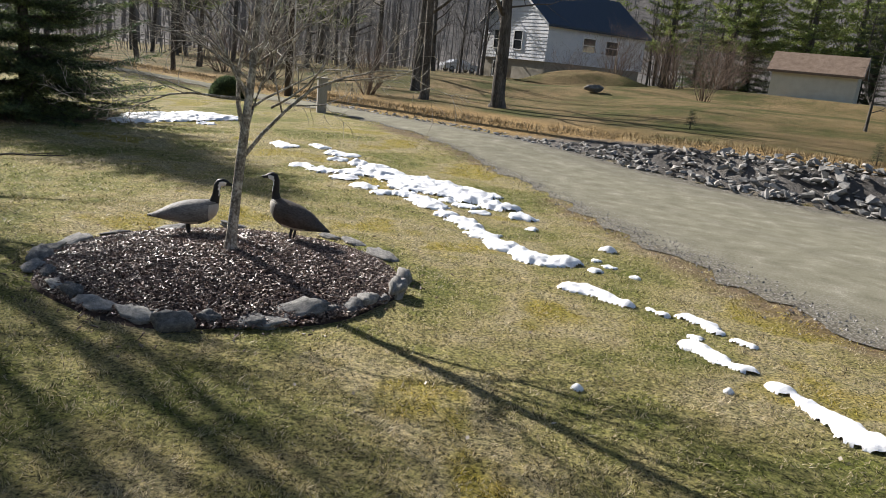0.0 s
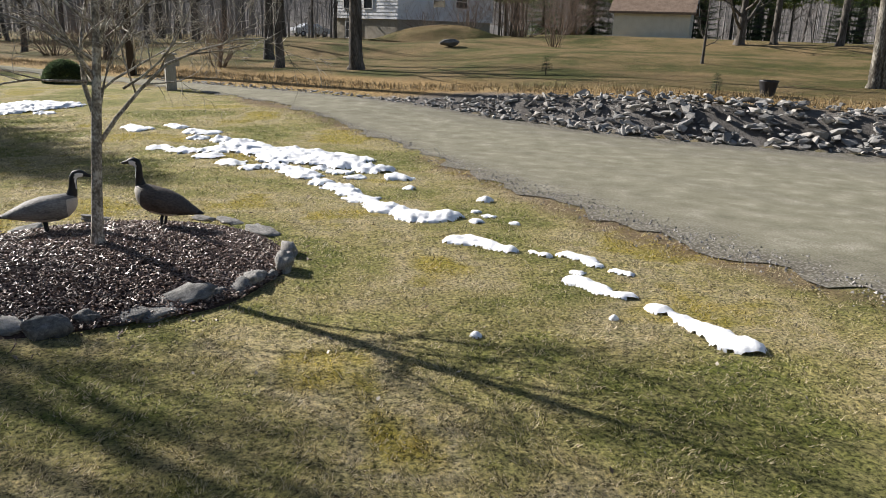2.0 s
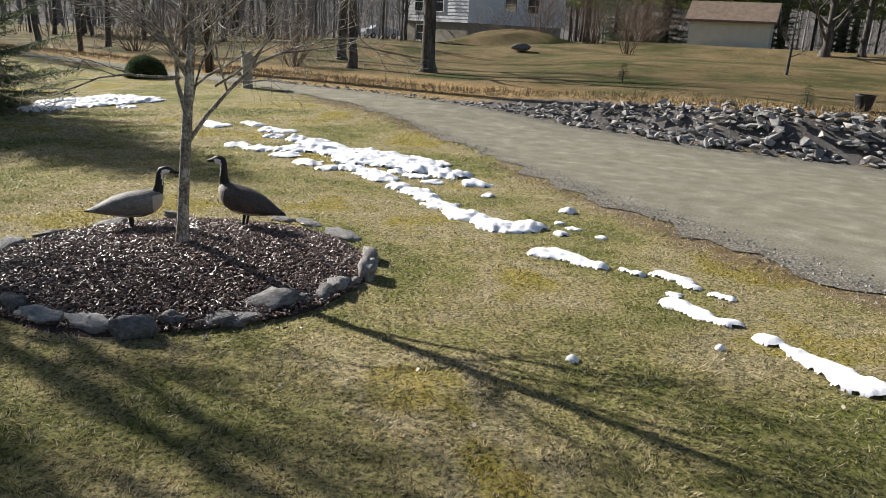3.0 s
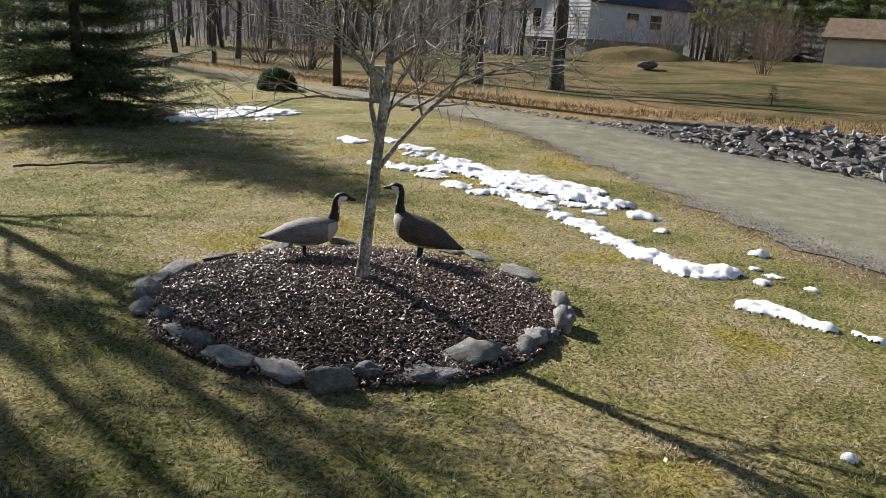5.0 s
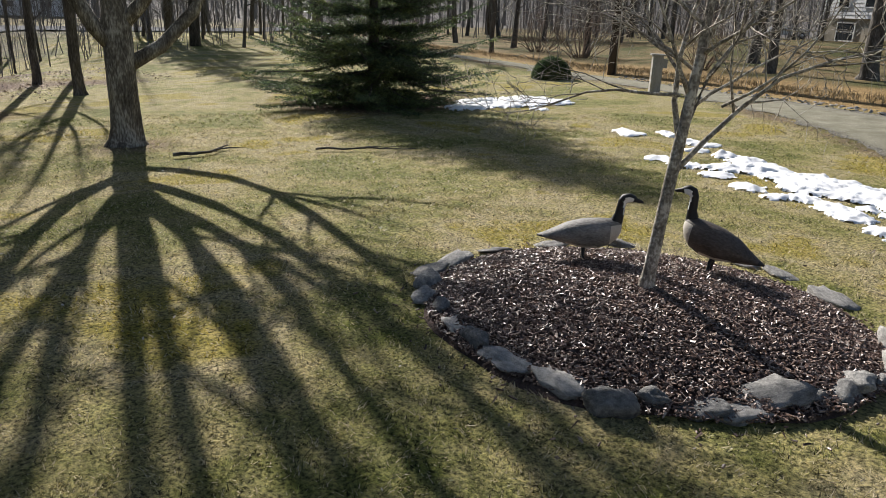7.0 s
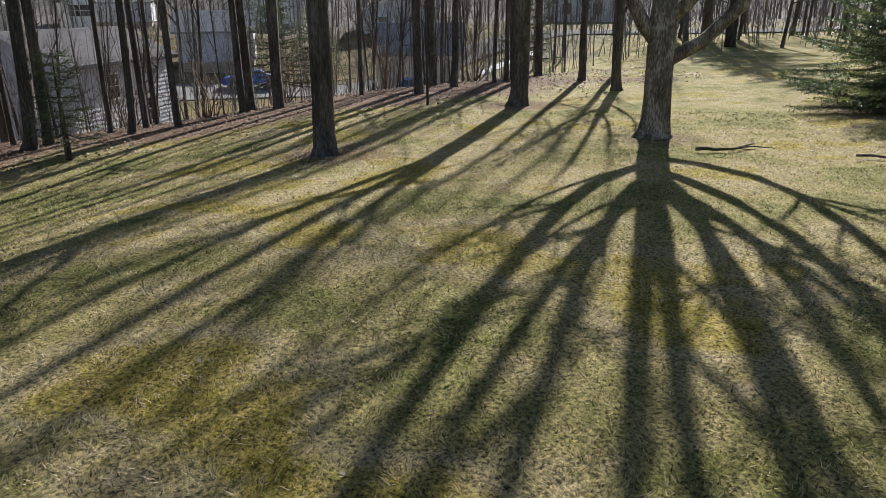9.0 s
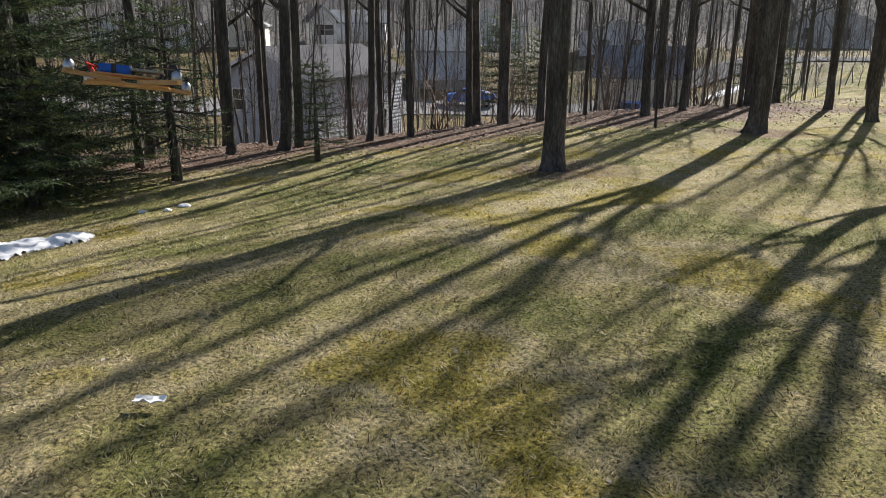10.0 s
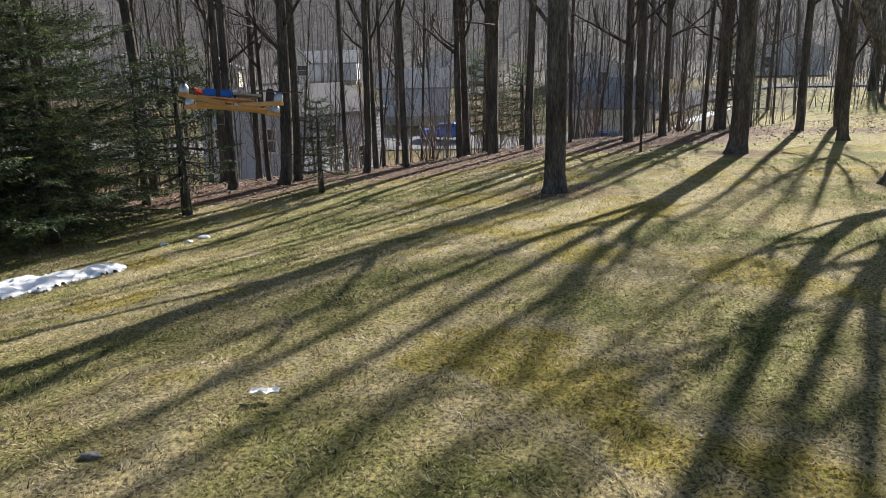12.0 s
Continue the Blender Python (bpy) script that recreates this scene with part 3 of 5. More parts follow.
def shrub(name, at, seed, height, width, stems, label="", group="", top=1, material=None, category="shrub"):
    """A leafless shrub of many stems from one root."""
    rng = np.random.default_rng(seed)
    ob = thing(name, at, label=label, category=category, group=group)
    for _ in range(stems):
        acc = Acc()
        az = rng.random() * 6.28
        out = rng.random() ** 0.7
        p = np.array([math.cos(az), math.sin(az), 0]) * 0.12 * width * out
        d = np.array([math.cos(az) * out * width / height * 0.9, math.sin(az) * out * width / height * 0.9, 1.0])
        branch(acc, p - np.array([0, 0, 0.05]), d, height * (0.6 + 0.4 * rng.random()), 0.006 + 0.0045 * height, 1, rng, 0.03, 1 + top, 0.26)
        part("stem", acc, material or TWIG, ob)
    return ob


# ---- stones and snow ----
def rock_mesh(name, seed, material, flat=0.7, angular=False, boxy=0.1):
    rng = np.random.default_rng(seed)
    bm = bmesh.new()
    if angular:
        for _ in range(11):
            p = rng.normal(0, 1, 3)
            p = p / np.abs(p).max() * (0.75 + 0.25 * rng.random(3))
            bm.verts.new((p[0] * 0.5, p[1] * 0.36, p[2] * 0.5 * flat))
        bmesh.ops.convex_hull(bm, input=bm.verts[:])
        bmesh.ops.delete(bm, geom=[v for v in bm.verts if not v.link_faces], context="VERTS")
    else:
        bmesh.ops.create_icosphere(bm, subdivisions=3, radius=0.5)
        off = Vector(rng.random(3) * 50)
        for v in bm.verts:
            c = v.co.normalized()
            k = max(abs(c.x), abs(c.y), abs(c.z))
            v.co = c * 0.5 * (1 - boxy + boxy / k) * (1 + 0.42 * noise.noise(c * 1.4 + off) + 0.2 * noise.noise(c * 3.6 + off) + 0.04 * noise.noise(c * 11 + off))
            v.co.z *= flat
    me = bpy.data.meshes.new(name)
    bm.to_mesh(me)
    bm.free()
    me.materials.append(material)
    if not angular:
        me.shade_smooth()
    return me


def snow_patch(blobs, seed, height=0.06, label="", step=0.035, group="snow patches"):
    """A melting patch of snow: rounded lumps along a line, with an uneven rim."""
    rng = np.random.default_rng(seed)
    b = np.array(blobs, float)
    lo, hi = b[:, :2].min(0) - b[:, 2].max() * 1.5, b[:, :2].max(0) + b[:, 2].max() * 1.5
    xs, ys = np.arange(lo[0], hi[0], step), np.arange(lo[1], hi[1], step)
    X, Y = np.meshgrid(xs, ys)
    F = np.zeros_like(X)
    for x, y, r in b:
        F = F + np.exp(-((X - x) ** 2 + (Y - y) ** 2) / (1.05 * r * r))
    o = rng.random(2) * 90
    N1 = np.array([noise.noise((x * 3.2 + o[0], y * 3.2 + o[1], 0)) for x, y in zip(X.ravel(), Y.ravel())]).reshape(X.shape)
    N2 = np.array([noise.noise((x * 10 + o[0], y * 10 + o[1], 3)) for x, y in zip(X.ravel(), Y.ravel())]).reshape(X.shape)
    N3 = np.array([noise.noise((x * 24 + o[0], y * 24 + o[1], 7)) for x, y in zip(X.ravel(), Y.ravel())]).reshape(X.shape)
    rim = np.minimum(F * 3, 1)
    E = F * (1 + 0.3 * N1) + rim * (0.22 * N1 + 0.3 * N2 + 0.14 * N3) - 0.32
    keep = E > -0.06
    H = height * np.sqrt(np.clip(E, 0, 1.1)) * (1 + 0.35 * N1 + 0.3 * N2 + 0.12 * N3) + np.where(E > 0, 0.0, -0.025)
    cx, cy = b[:, 0].mean(), b[:, 1].mean()
    cz = float(land(cx, cy))
    Z = land(X, Y) + H - cz
    ix = -np.ones(X.shape, int)
    ix[keep] = np.arange(keep.sum())
    q = np.stack([ix[:-1, :-1], ix[:-1, 1:], ix[1:, 1:], ix[1:, :-1]], -1).reshape(-1, 4)
    q = q[(q >= 0).all(1)]
    if not len(q):
        return None
    ob = mesh_ob("snow_patch", np.c_[X[keep] - cx, Y[keep] - cy, Z[keep]], q, SNOW)
    ob.location = (cx, cy, cz)
    return tagged(ob, label or "small lump of melting snow on the lawn", "snow", group)


# ---- mulch bed with the young tree and the decoys ----
BED = (-2.14, 5.42)


def mound(x, y):
    """Height of the mulch bed's surface."""
    r = np.hypot((np.asarray(x) - BED[0]) / 1.08, np.asarray(y) - BED[1])
    return land(x, y) + 0.19 * np.clip(1 - (r / 1.45) ** 2, -0.12, 1)


rr, aa = np.linspace(0, 1, 26), np.linspace(0, 2 * math.pi, 73)[:-1]
bv, bf = [], []
for r in rr:
    for a in aa:
        w = 1.43 + 0.06 * math.sin(3 * a + 1) + 0.05 * math.sin(7 * a)
        x, y = BED[0] + 1.08 * w * r * math.cos(a), BED[1] + w * r * math.sin(a)
        bv.append((x, y, float(mound(x, y)) + 0.012 * noise.noise((x * 9, y * 9, 0)) + (0.004 if r < 0.98 else -0.04)))
for i in range(len(rr) - 1):
    for k in range(72):
        bf.append((i * 72 + k, (i + 1) * 72 + k, (i + 1) * 72 + (k + 1) % 72, i * 72 + (k + 1) % 72))
tagged(mesh_ob("mulch_bed", bv, bf, MULCH), "round mound of dark bark mulch edged with stones", "mulch bed", kind="structure")

rng = np.random.default_rng(3)
n = 24000
ca, cr = rng.random(n) * 6.283, np.sqrt(rng.random(n)) * 1.4
cx, cy = BED[0] + 1.08 * cr * np.cos(ca), BED[1] + cr * np.sin(ca)
spill = rng.random(n) < 0.04
cx[spill] += rng.normal(0, 0.25, spill.sum())
cy[spill] += rng.normal(0, 0.25, spill.sum())
cz = np.where(np.hypot((cx - BED[0]) / 1.08, cy - BED[1]) < 1.45, mound(cx, cy), land(cx, cy)) + 0.012 + 0.012 * rng.random(n)
yaw, tip, roll = rng.random(n) * 6.283, rng.normal(0, 0.35, n), rng.normal(0, 0.5, n)
L, Wd = 0.007 + 0.02 * rng.random(n) ** 2, 0.0025 + 0.005 * rng.random(n)
ax = np.c_[np.cos(yaw) * np.cos(tip), np.sin(yaw) * np.cos(tip), np.sin(tip)]
sd = np.c_[-np.sin(yaw) * np.cos(roll), np.cos(yaw) * np.cos(roll), np.sin(roll)]
up = np.cross(ax, sd) * 0.004
c0 = np.c_[cx, cy, cz]
corner = lambda a, b, c: c0 + ax * (a * L)[:, None] + sd * (b * Wd)[:, None] + up * c
chips = []
for q in (((-1, -1, 1), (1, -.5, 1), (1, .8, 1), (-1, 1, 1)), ((-1, -1, -1), (1, -.5, -1), (1, -.5, 1), (-1, -1, 1)), ((1, .8, -1), (-1, 1, -1), (-1, 1, 1), (1, .8, 1)), ((1, -.5, -1), (1, .8, -1), (1, .8, 1), (1, -.5, 1)), ((-1, 1, -1), (-1, -1, -1), (-1, -1, 1), (-1, 1, 1))):
    chips.append(np.stack([corner(*k) for k in q], 1))
V = np.stack(chips, 1).reshape(-1, 4, 3)
vv = V.reshape(-1, 3)
me = fast_mesh("wood_chips", vv, 4, CHIP)
tagged(new("wood_chips", me), "shredded brown bark chips strewn over the mulch bed", "mulch", kind="stuff")

# edging stones: x, y, width, height
EDGE = [(-3.62, 5.03, .26, .15), (-3.5, 4.78, .24, .09), (-3.28, 4.66, .2, .11), (-3.04, 4.44, .24, .09), (-2.82, 4.3, .24, .16), (-2.55, 4.2, .38, .09), (-2.2, 4.12, .32, .1), (-1.89, 4.02, .27, .17),
        (-1.72, 4.2, .17, .13), (-1.5, 4.28, .3, .07), (-1.3, 4.38, .27, .08), (-1.03, 4.72, .27, .1), (-.87, 4.88, .26, .1), (-.8, 5.06, .27, .13), (-.7, 5.2, .15, .08), (-.62, 5.42, .25, .2)]
EDGE_BACK = [(-.66, 5.86, .26, .18), (-1.04, 6.57, .38, .09), (-1.45, 6.98, .32, .06), (-1.72, 7.05, .26, .06), (-2.78, 6.97, .28, .08), (-3.28, 6.55, .32, .06), (-3.6, 6.1, .32, .06), (-3.76, 5.65, .35, .07), (-3.78, 5.32, .34, .07)]
EDGE_MESH = [rock_mesh("edging_stone", 40 + k, ROCK, 0.75, boxy=0.2 + 0.1 * (k % 4)) for k in range(7)]
for k, (x, y, w, h) in enumerate(EDGE + EDGE_BACK):
    ob = new("edging_stone", EDGE_MESH[k % 7])
    ob.rotation_euler = (rng.normal(0, .12), rng.normal(0, .12), math.atan2(y - BED[1], x - BED[0]) + math.pi / 2 + rng.normal(0, .2))
    ob.scale = (w * .98, w * (0.5 + .16 * rng.random()), h * 1.22)
    ob.location = (x, y, float(land(x, y)) + h * (0.34 if k < len(EDGE) else 0.12))
    tagged(ob, "rounded pale granite boulder bordering the mulch bed" if h > .19 else ("flat grey slab bordering the mulch bed" if h < .1 else "grey fieldstone bordering the mulch bed"), "stone", "stones round the mulch bed")
ob = new("stone_slab", rock_mesh("stone_slab", 61, ROCK, 0.25))
ob.matrix_basis = pose(-1.2, 4.58, float(land(-1.2, 4.58)) + .07, 14, -10, 30) @ Matrix.Diagonal((.4, .24, .3, 1))
tagged(ob, "tilted grey slab bordering the mulch bed", "stone", "stones round the mulch bed")

# young tree
tz = float(mound(-2.13, 5.44))
sap = thing("young_tree", (-2.13, 5.44, tz), label="slender leafless young tree with pale mottled bark", category="tree")
t = Acc()
t.tube([(0, 0, -.15), (0, 0, 0), (.01, .0, .12), (.035, .01, .45), (.07, .02, .85), (.1, .03, 1.15), (.14, .045, 1.6), (.16, .06, 2.1), (.2, .08, 2.7), (.26, .1, 3.3)], [.07, .062, .047, .042, .04, .036, .03, .023, .013, .004], 12)
part("trunk", t, BARK_PALE, sap)
srng = np.random.default_rng(11)
# start, heading, length, radius of the main limbs
for p, d, ln, r, rise in (((.14, .045, 1.55), (.35, .16, 1), 1.4, .018, .05), ((.085, .025, 1.0), (-.3, .05, 1), 1.6, .022, .04), ((.08, .02, .95), (.32, .2, 1), 1.5, .02, .03), ((.06, .015, .78), (.66, .1, 1), 1.75, .02, .0), ((.1, .03, 1.3), (-.1, -.6, .8), 1.3, .014, .02), ((.1, .03, 1.35), (-.8, .5, .7), 1.3, .013, .02), ((.14, .05, 1.55), (.9, -.3, .6), 1.2, .013, .02), ((.1, .03, 1.2), (.7, .7, .6), 1.2, .012, .02), ((.12, .04, 1.45), (-.8, .1, .5), 1.25, .012, .0), ((.14, .05, 1.6), (.2, .9, .5), 1.0, .01, .0), ((.05, .02, 1.3), (-1, -.3, .35), 1.2, .012, .0), ((.3, .06, 1.25), (1, .2, .3), 1.1, .011, .0), ((.16, .06, 1.7), (-.9, -.2, .5), 1.2, .012, .02)):
    acc = Acc()
    branch(acc, np.array(p), np.array(d), ln, r, 0, srng, rise, 3, 0.24)
    part("limb", acc, BARK_PALE, sap)


# decoy geese
def goose(at, heading, back, label):
    """A life-size decoy, shaped as one mesh: sections along the body, neck and head."""
    acc, mats_of = Acc(), []
    # along, height, half width, half height
    body = [(-.37, .235, .012, .008), (-.33, .24, .045, .018), (-.25, .255, .075, .05), (-.15, .275, .11, .092), (-.03, .285, .135, .125), (.09, .295, .135, .13), (.18, .315, .112, .115), (.235, .34, .075, .085), (.262, .36, .035, .045)]
    sides = 18
    ring = np.arange(sides) * 2 * math.pi / sides

    def loft(secs, mat_at):
        v = []
        for s in secs:
            v += [s(a) for a in ring]
        n = len(secs)
        f = [(i * sides + k, i * sides + (k + 1) % sides, (i + 1) * sides + (k + 1) % sides, (i + 1) * sides + k) for i in range(n - 1) for k in range(sides)]
        f += [tuple(range(sides))[::-1], tuple((n - 1) * sides + k for k in range(sides))]
        acc.add(v, f)
        vv = np.array(v)
        mats_of.extend(mat_at(vv[list(q)].mean(0)) for q in f)

    loft([lambda a, s=s: (s[0], s[2] * math.cos(a), s[1] + s[3] * math.sin(a)) for s in body], lambda c: 1 if (c[2] < .2 and c[0] < .05) or (c[0] > .19 and c[2] < .39) else (2 if c[0] < -.31 else 0))
    neck = [(.2, .37, .062), (.225, .42, .046), (.238, .48, .036), (.243, .54, .032), (.25, .585, .034), (.268, .612, .04), (.3, .62, .04), (.33, .612, .03), (.352, .603, .018), (.385, .592, .014), (.405, .587, .006)]
    secs = []
    for i, (x, z, r) in enumerate(neck):
        a0, a1 = neck[max(i - 1, 0)], neck[min(i + 1, len(neck) - 1)]
        dx, dz = a1[0] - a0[0], a1[1] - a0[1]
        k = math.hypot(dx, dz)
        secs.append(lambda a, x=x, z=z, r=r, nx=-dz / k, nz=dx / k: (x + nx * r * math.sin(a), r * .85 * math.cos(a), z + nz * r * math.sin(a)))
    loft(secs, lambda c: 3 if .262 < c[0] < .318 and c[2] < .625 and abs(c[1]) > .012 else 2)
    for sgn in (-1, 1):
        acc2 = len(acc.f)
        acc.tube([(.0, sgn * .05, -.06), (.0, sgn * .05, .02), (-.01, sgn * .052, .19)], [.011, .011, .016], 8)
        acc.box((-.02, sgn * .05 - .03, 0), (.06, sgn * .05 + .03, .012))
        mats_of.extend([2] * (len(acc.f) - acc2))
    ob = new("goose_decoy", acc.mesh("goose_decoy", [back, GOOSE_BREAST, GOOSE_BLACK, GOOSE_WHITE]))
    ob.data.polygons.foreach_set("material_index", mats_of)
    ob.location = (at[0], at[1], at[2] - .05)
    ob.rotation_euler = (0, 0, math.atan2(heading[1], heading[0]))
    return tagged(ob, label, "decoy", "goose decoys on the mulch bed")


GL, GR = (-2.76, 5.92), (-1.9, 6.3)
g1 = goose((*GL, float(mound(*GL)) + .015), (.93, .36), GOOSE_BODY, "grey-brown goose decoy with black neck and white cheek")
g1.scale = (1, 1, .9)
g2 = goose((*GR, float(mound(*GR)) + .005), (-.985, .06), GOOSE_DARK, "dark-brown goose decoy with upright black neck, tail low")
g2.rotation_euler[1] = -.13

# ---- snow ----
SN = {"far": [(-9.3, 15.6, .45), (-9.5, 16.8, .55), (-8.8, 16.7, .6), (-8.9, 17.9, .6), (-8.3, 17.6, .5), (-7.9, 17.7, .35)], "far_bit": [(-7.75, 16.4, .2)],
      "b1": [(-5.23, 14.5, .16), (-4.92, 14.3, .25)], "b2": [(-4.48, 14.8, .13), (-4.24, 14.57, .18)], "b3": [(-3.81, 14.0, .2), (-3.5, 13.95, .22), (-3.53, 13.2, .18)],
      "main": [(-3.0, 13.0, .2), (-2.6, 12.6, .28), (-2.8, 11.8, .3), (-2.2, 11.9, .4), (-1.6, 11.5, .42), (-1.05, 11.3, .4), (-.5, 11.0, .32), (-1.6, 10.9, .3), (-1.1, 10.85, .3), (-.58, 10.5, .28), (-.13, 10.2, .26), (.25, 9.65, .2)],
      "strip": [(-3.8, 12.0, .2), (-3.3, 11.7, .24), (-2.75, 11.15, .25), (-2.27, 10.55, .24), (-1.9, 10.12, .17)], "b5": [(-1.58, 10.3, .22), (-1.23, 9.93, .24), (-1.0, 9.6, .2), (-.74, 9.15, .18)],
      "b6": [(-.89, 10.2, .13), (-.61, 9.95, .16), (-.36, 9.56, .14)], "c": [(-.53, 8.8, .19), (-.34, 8.5, .17), (-.15, 8.17, .2), (.12, 7.75, .22), (.4, 7.4, .21), (.67, 7.25, .19), (.86, 7.42, .13)],
      "d": [(.84, 6.47, .13), (1.0, 6.44, .15), (1.2, 6.25, .11), (1.35, 6.12, .09)], "e1": [(1.56, 6.09, .06), (1.66, 5.98, .07)], "e2": [(1.88, 6.0, .1), (2.01, 5.86, .09), (2.07, 5.69, .08)],
      "e2b": [(1.85, 5.48, .08)], "e3": [(1.77, 5.25, .1), (1.85, 5.13, .1), (1.95, 5.02, .11), (2.1, 4.92, .09)], "e4": [(2.19, 5.53, .06), (2.28, 5.47, .06)],
      "f": [(2.27, 4.62, .09), (2.38, 4.42, .09), (2.48, 4.2, .12), (2.52, 4.02, .13), (2.66, 3.95, .09)],
      "valley": [(-49.9, 22.0, .8), (-49.3, 23.2, .9), (-48.7, 24.4, .7)], "w": [(-7.7, -5.35, .5), (-8.1, -5.15, .5), (-8.5, -4.9, .5), (-8.75, -4.55, .48), (-8.95, -4.2, .42), (-9.25, -3.8, .32), (-9.4, -3.4, .22), (-7.6, -6, .7), (-7.0, -6.3, .7)]}
BITS = [(1.33, 8.28, .09), (1.28, 7.46, .09), (1.13, 7.2, .08), (1.54, 7.16, .07), (.86, 4.09, .035), (.39, 8.91, .08), (1.88, 4.43, .03), (1.17, 7.67, .06), (-8.5, -3.75, .1), (-11.15, -3.2, .07), (-11.15, -2.86, .06), (-11.4, -2.7, .08)]
for k, (key, blobs) in enumerate(SN.items()):
    big = max(b[2] for b in blobs)
    snow_patch(blobs, k, 0.03 + 0.13 * min(big, .4), "long ragged strip of melting snow on the lawn" if len(blobs) > 3 else "", step=0.022 if big < .25 else (0.026 if key == "w" else 0.12 if key == "valley" else 0.035))
for k, b in enumerate(BITS):
    snow_patch([b], 50 + k, 0.02 + b[2] * .35, step=b[2] / 5)

# ---- trees on the lawn ----
def gz(x, y):
    return float(land(x, y))


LAWN_TREE = "tall leafless tree with rough grey-brown bark"


def limbed_tree(at, seed, r, height, fork, limbs, label, material):
    """A tree whose stout limbs sweep out from the trunk and then climb. limbs: start height, reach aside, reach in depth, climb over which it bends, radius, top."""
    rng = np.random.default_rng(seed)
    ob = thing("tree", at, label=label, category="tree", group="trees on the lawn")
    hs = np.array([-.25, 0, .1, .3, .8, fork, fork + .6, fork + 1.6, fork + 3.5, height * .75, height])
    rs = np.array([1.6, 1.38, 1.2, 1.07, 1.0, .98, .66, .48, .36, .18, .05]) * r
    trunk = Acc()
    pts = np.c_[np.cumsum(rng.normal(0, .02, len(hs))), np.cumsum(rng.normal(0, .02, len(hs))), hs]
    trunk.tube(pts, rs, 16)
    v = trunk.v[0]
    ang = np.arctan2(v[:, 1], v[:, 0])
    v[:, :2] *= (1 + np.clip(1 - v[:, 2] / .5, 0, 1) * .15 * np.sin(5 * ang + seed) + .04 * np.sin(3 * ang + v[:, 2] * 4))[:, None]
    part("trunk", trunk, material, ob)
    side, deep = np.array([.585, .81, 0]), np.array([-.81, .585, 0])
    for h0, out, dp, bend, lr, top in limbs:
        acc, n = Acc(), 11
        base = np.array([np.interp(h0, hs, pts[:, 0]), np.interp(h0, hs, pts[:, 1]), 0])
        hh = h0 - .1 + (top - h0 + .1) * np.linspace(0, 1, n) ** 1.35
        g = 1 - np.exp(-(hh - h0 + .1) / bend) + .04 * (hh - h0)
        line = base + side * (out * g)[:, None] + deep * (dp * g)[:, None] + np.c_[np.zeros((n, 2)), hh] + rng.normal(0, .035, (n, 3)) * np.linspace(0, 1.5, n)[:, None]
        rad = lr * (1 - .82 * np.linspace(0, 1, n))
        acc.tube(line, rad, 8)
        for k in range(18):
            i = 3 + int(rng.random() * (n - 4))
            d = unit(line[i + 1] - line[i]) + .75 * unit(rng.normal(0, 1, 3)) + side * .25 * np.sign(out)
            branch(acc, line[i], d, (top - h0) * (.16 + .16 * rng.random()), rad[i] * .45, 1, rng, .1, 3, .2)
        part("limb", acc, material, ob)
    return ob


limbed_tree((-11.4, 8.25, gz(-11.4, 8.25)), 5, .225, 8.5, 1.9, ((1.3, 1.6, .3, .75, .12, 9.5), (1.55, -.95, -.2, 1.0, .13, 10.5), (1.5, -1.8, .3, 2.2, .05, 8), (1.9, 1.5, -.4, 1.5, .12, 10.5), (2.1, .5, .5, 1.2, .12, 11.5), (2.5, 1.05, .2, 1.2, .1, 10.5), (2.2, -.45, .5, 1.3, .11, 11.5), (2.8, -1.4, -.4, 1.6, .045, 8),
            (2.4, .2, -.6, 1.5, .11, 11), (2.6, .75, -.3, 1.3, .1, 11.5), (3.0, -.75, .3, 1.4, .08, 11), (2.9, 1.9, .2, 2.0, .06, 9)), "large leafless tree with lichened bark and sweeping limbs", BARK_LICHEN)
limbed_tree((-12.35, 2.76, gz(-12.35, 2.76)), 8, .165, 14, 4.5, ((3.2, 1.6, .4, 1.6, .05, 7), (3.9, -1.3, .5, 1.5, .06, 9), (4.6, 1.0, -.6, 1.4, .07, 11), (5.2, -.9, -.4, 1.2, .06, 12), (5.8, .6, .5, 1.2, .06, 12.5), (2.6, -1.6, -.3, 1.8, .04, 5.5)), LAWN_TREE, BARK)
limbed_tree((-16.85, 8.22, gz(-16.85, 8.22)), 9, .2, 15, 3.8, ((3.6, .5, .2, 2.4, .12, 12), (3.8, -.5, -.2, 2.4, .11, 13), (5.5, -1.2, .4, 2.4, .05, 10.5), (6.0, 1.2, -.3, 2.4, .05, 11)), "tall leafless tree with a forked rough trunk", BARK)
limbed_tree((-18.9, 12.35, gz(-18.9, 12.35)), 10, .13, 10, 2.6, ((2.0, .9, .2, 1.5, .05, 7), (2.4, -.8, -.2, 1.4, .06, 8.5), (3.0, .5, -.3, 1.3, .05, 9), (3.6, -1.2, .3, 1.8, .04, 8)), "slim leafless tree with dark bark", BARK)
bare_tree("tree", (-1.6, 26.1, gz(-1.6, 26.1)), 12, .23, 12, 2.2, 7, .55, 2, label="leafless roadside tree with forked dark trunk", group="trees by the driveway", limb_len=.55, lean=(.0, 0))
bare_tree("tree", (-4.4, 26.85, gz(-4.4, 26.85)), 13, .15, 12, 2.8, 7, .6, 2, label="leafless roadside tree with forked dark trunk", group="trees by the driveway", limb_len=.5, lean=(-.03, 0))
bare_tree("tree", (-5.6, 31.5, gz(-5.6, 31.5)), 14, .2, 12, 3, 7, .6, 2, label="leafless tree with straight dark trunk", group="trees by the driveway", limb_len=.5)

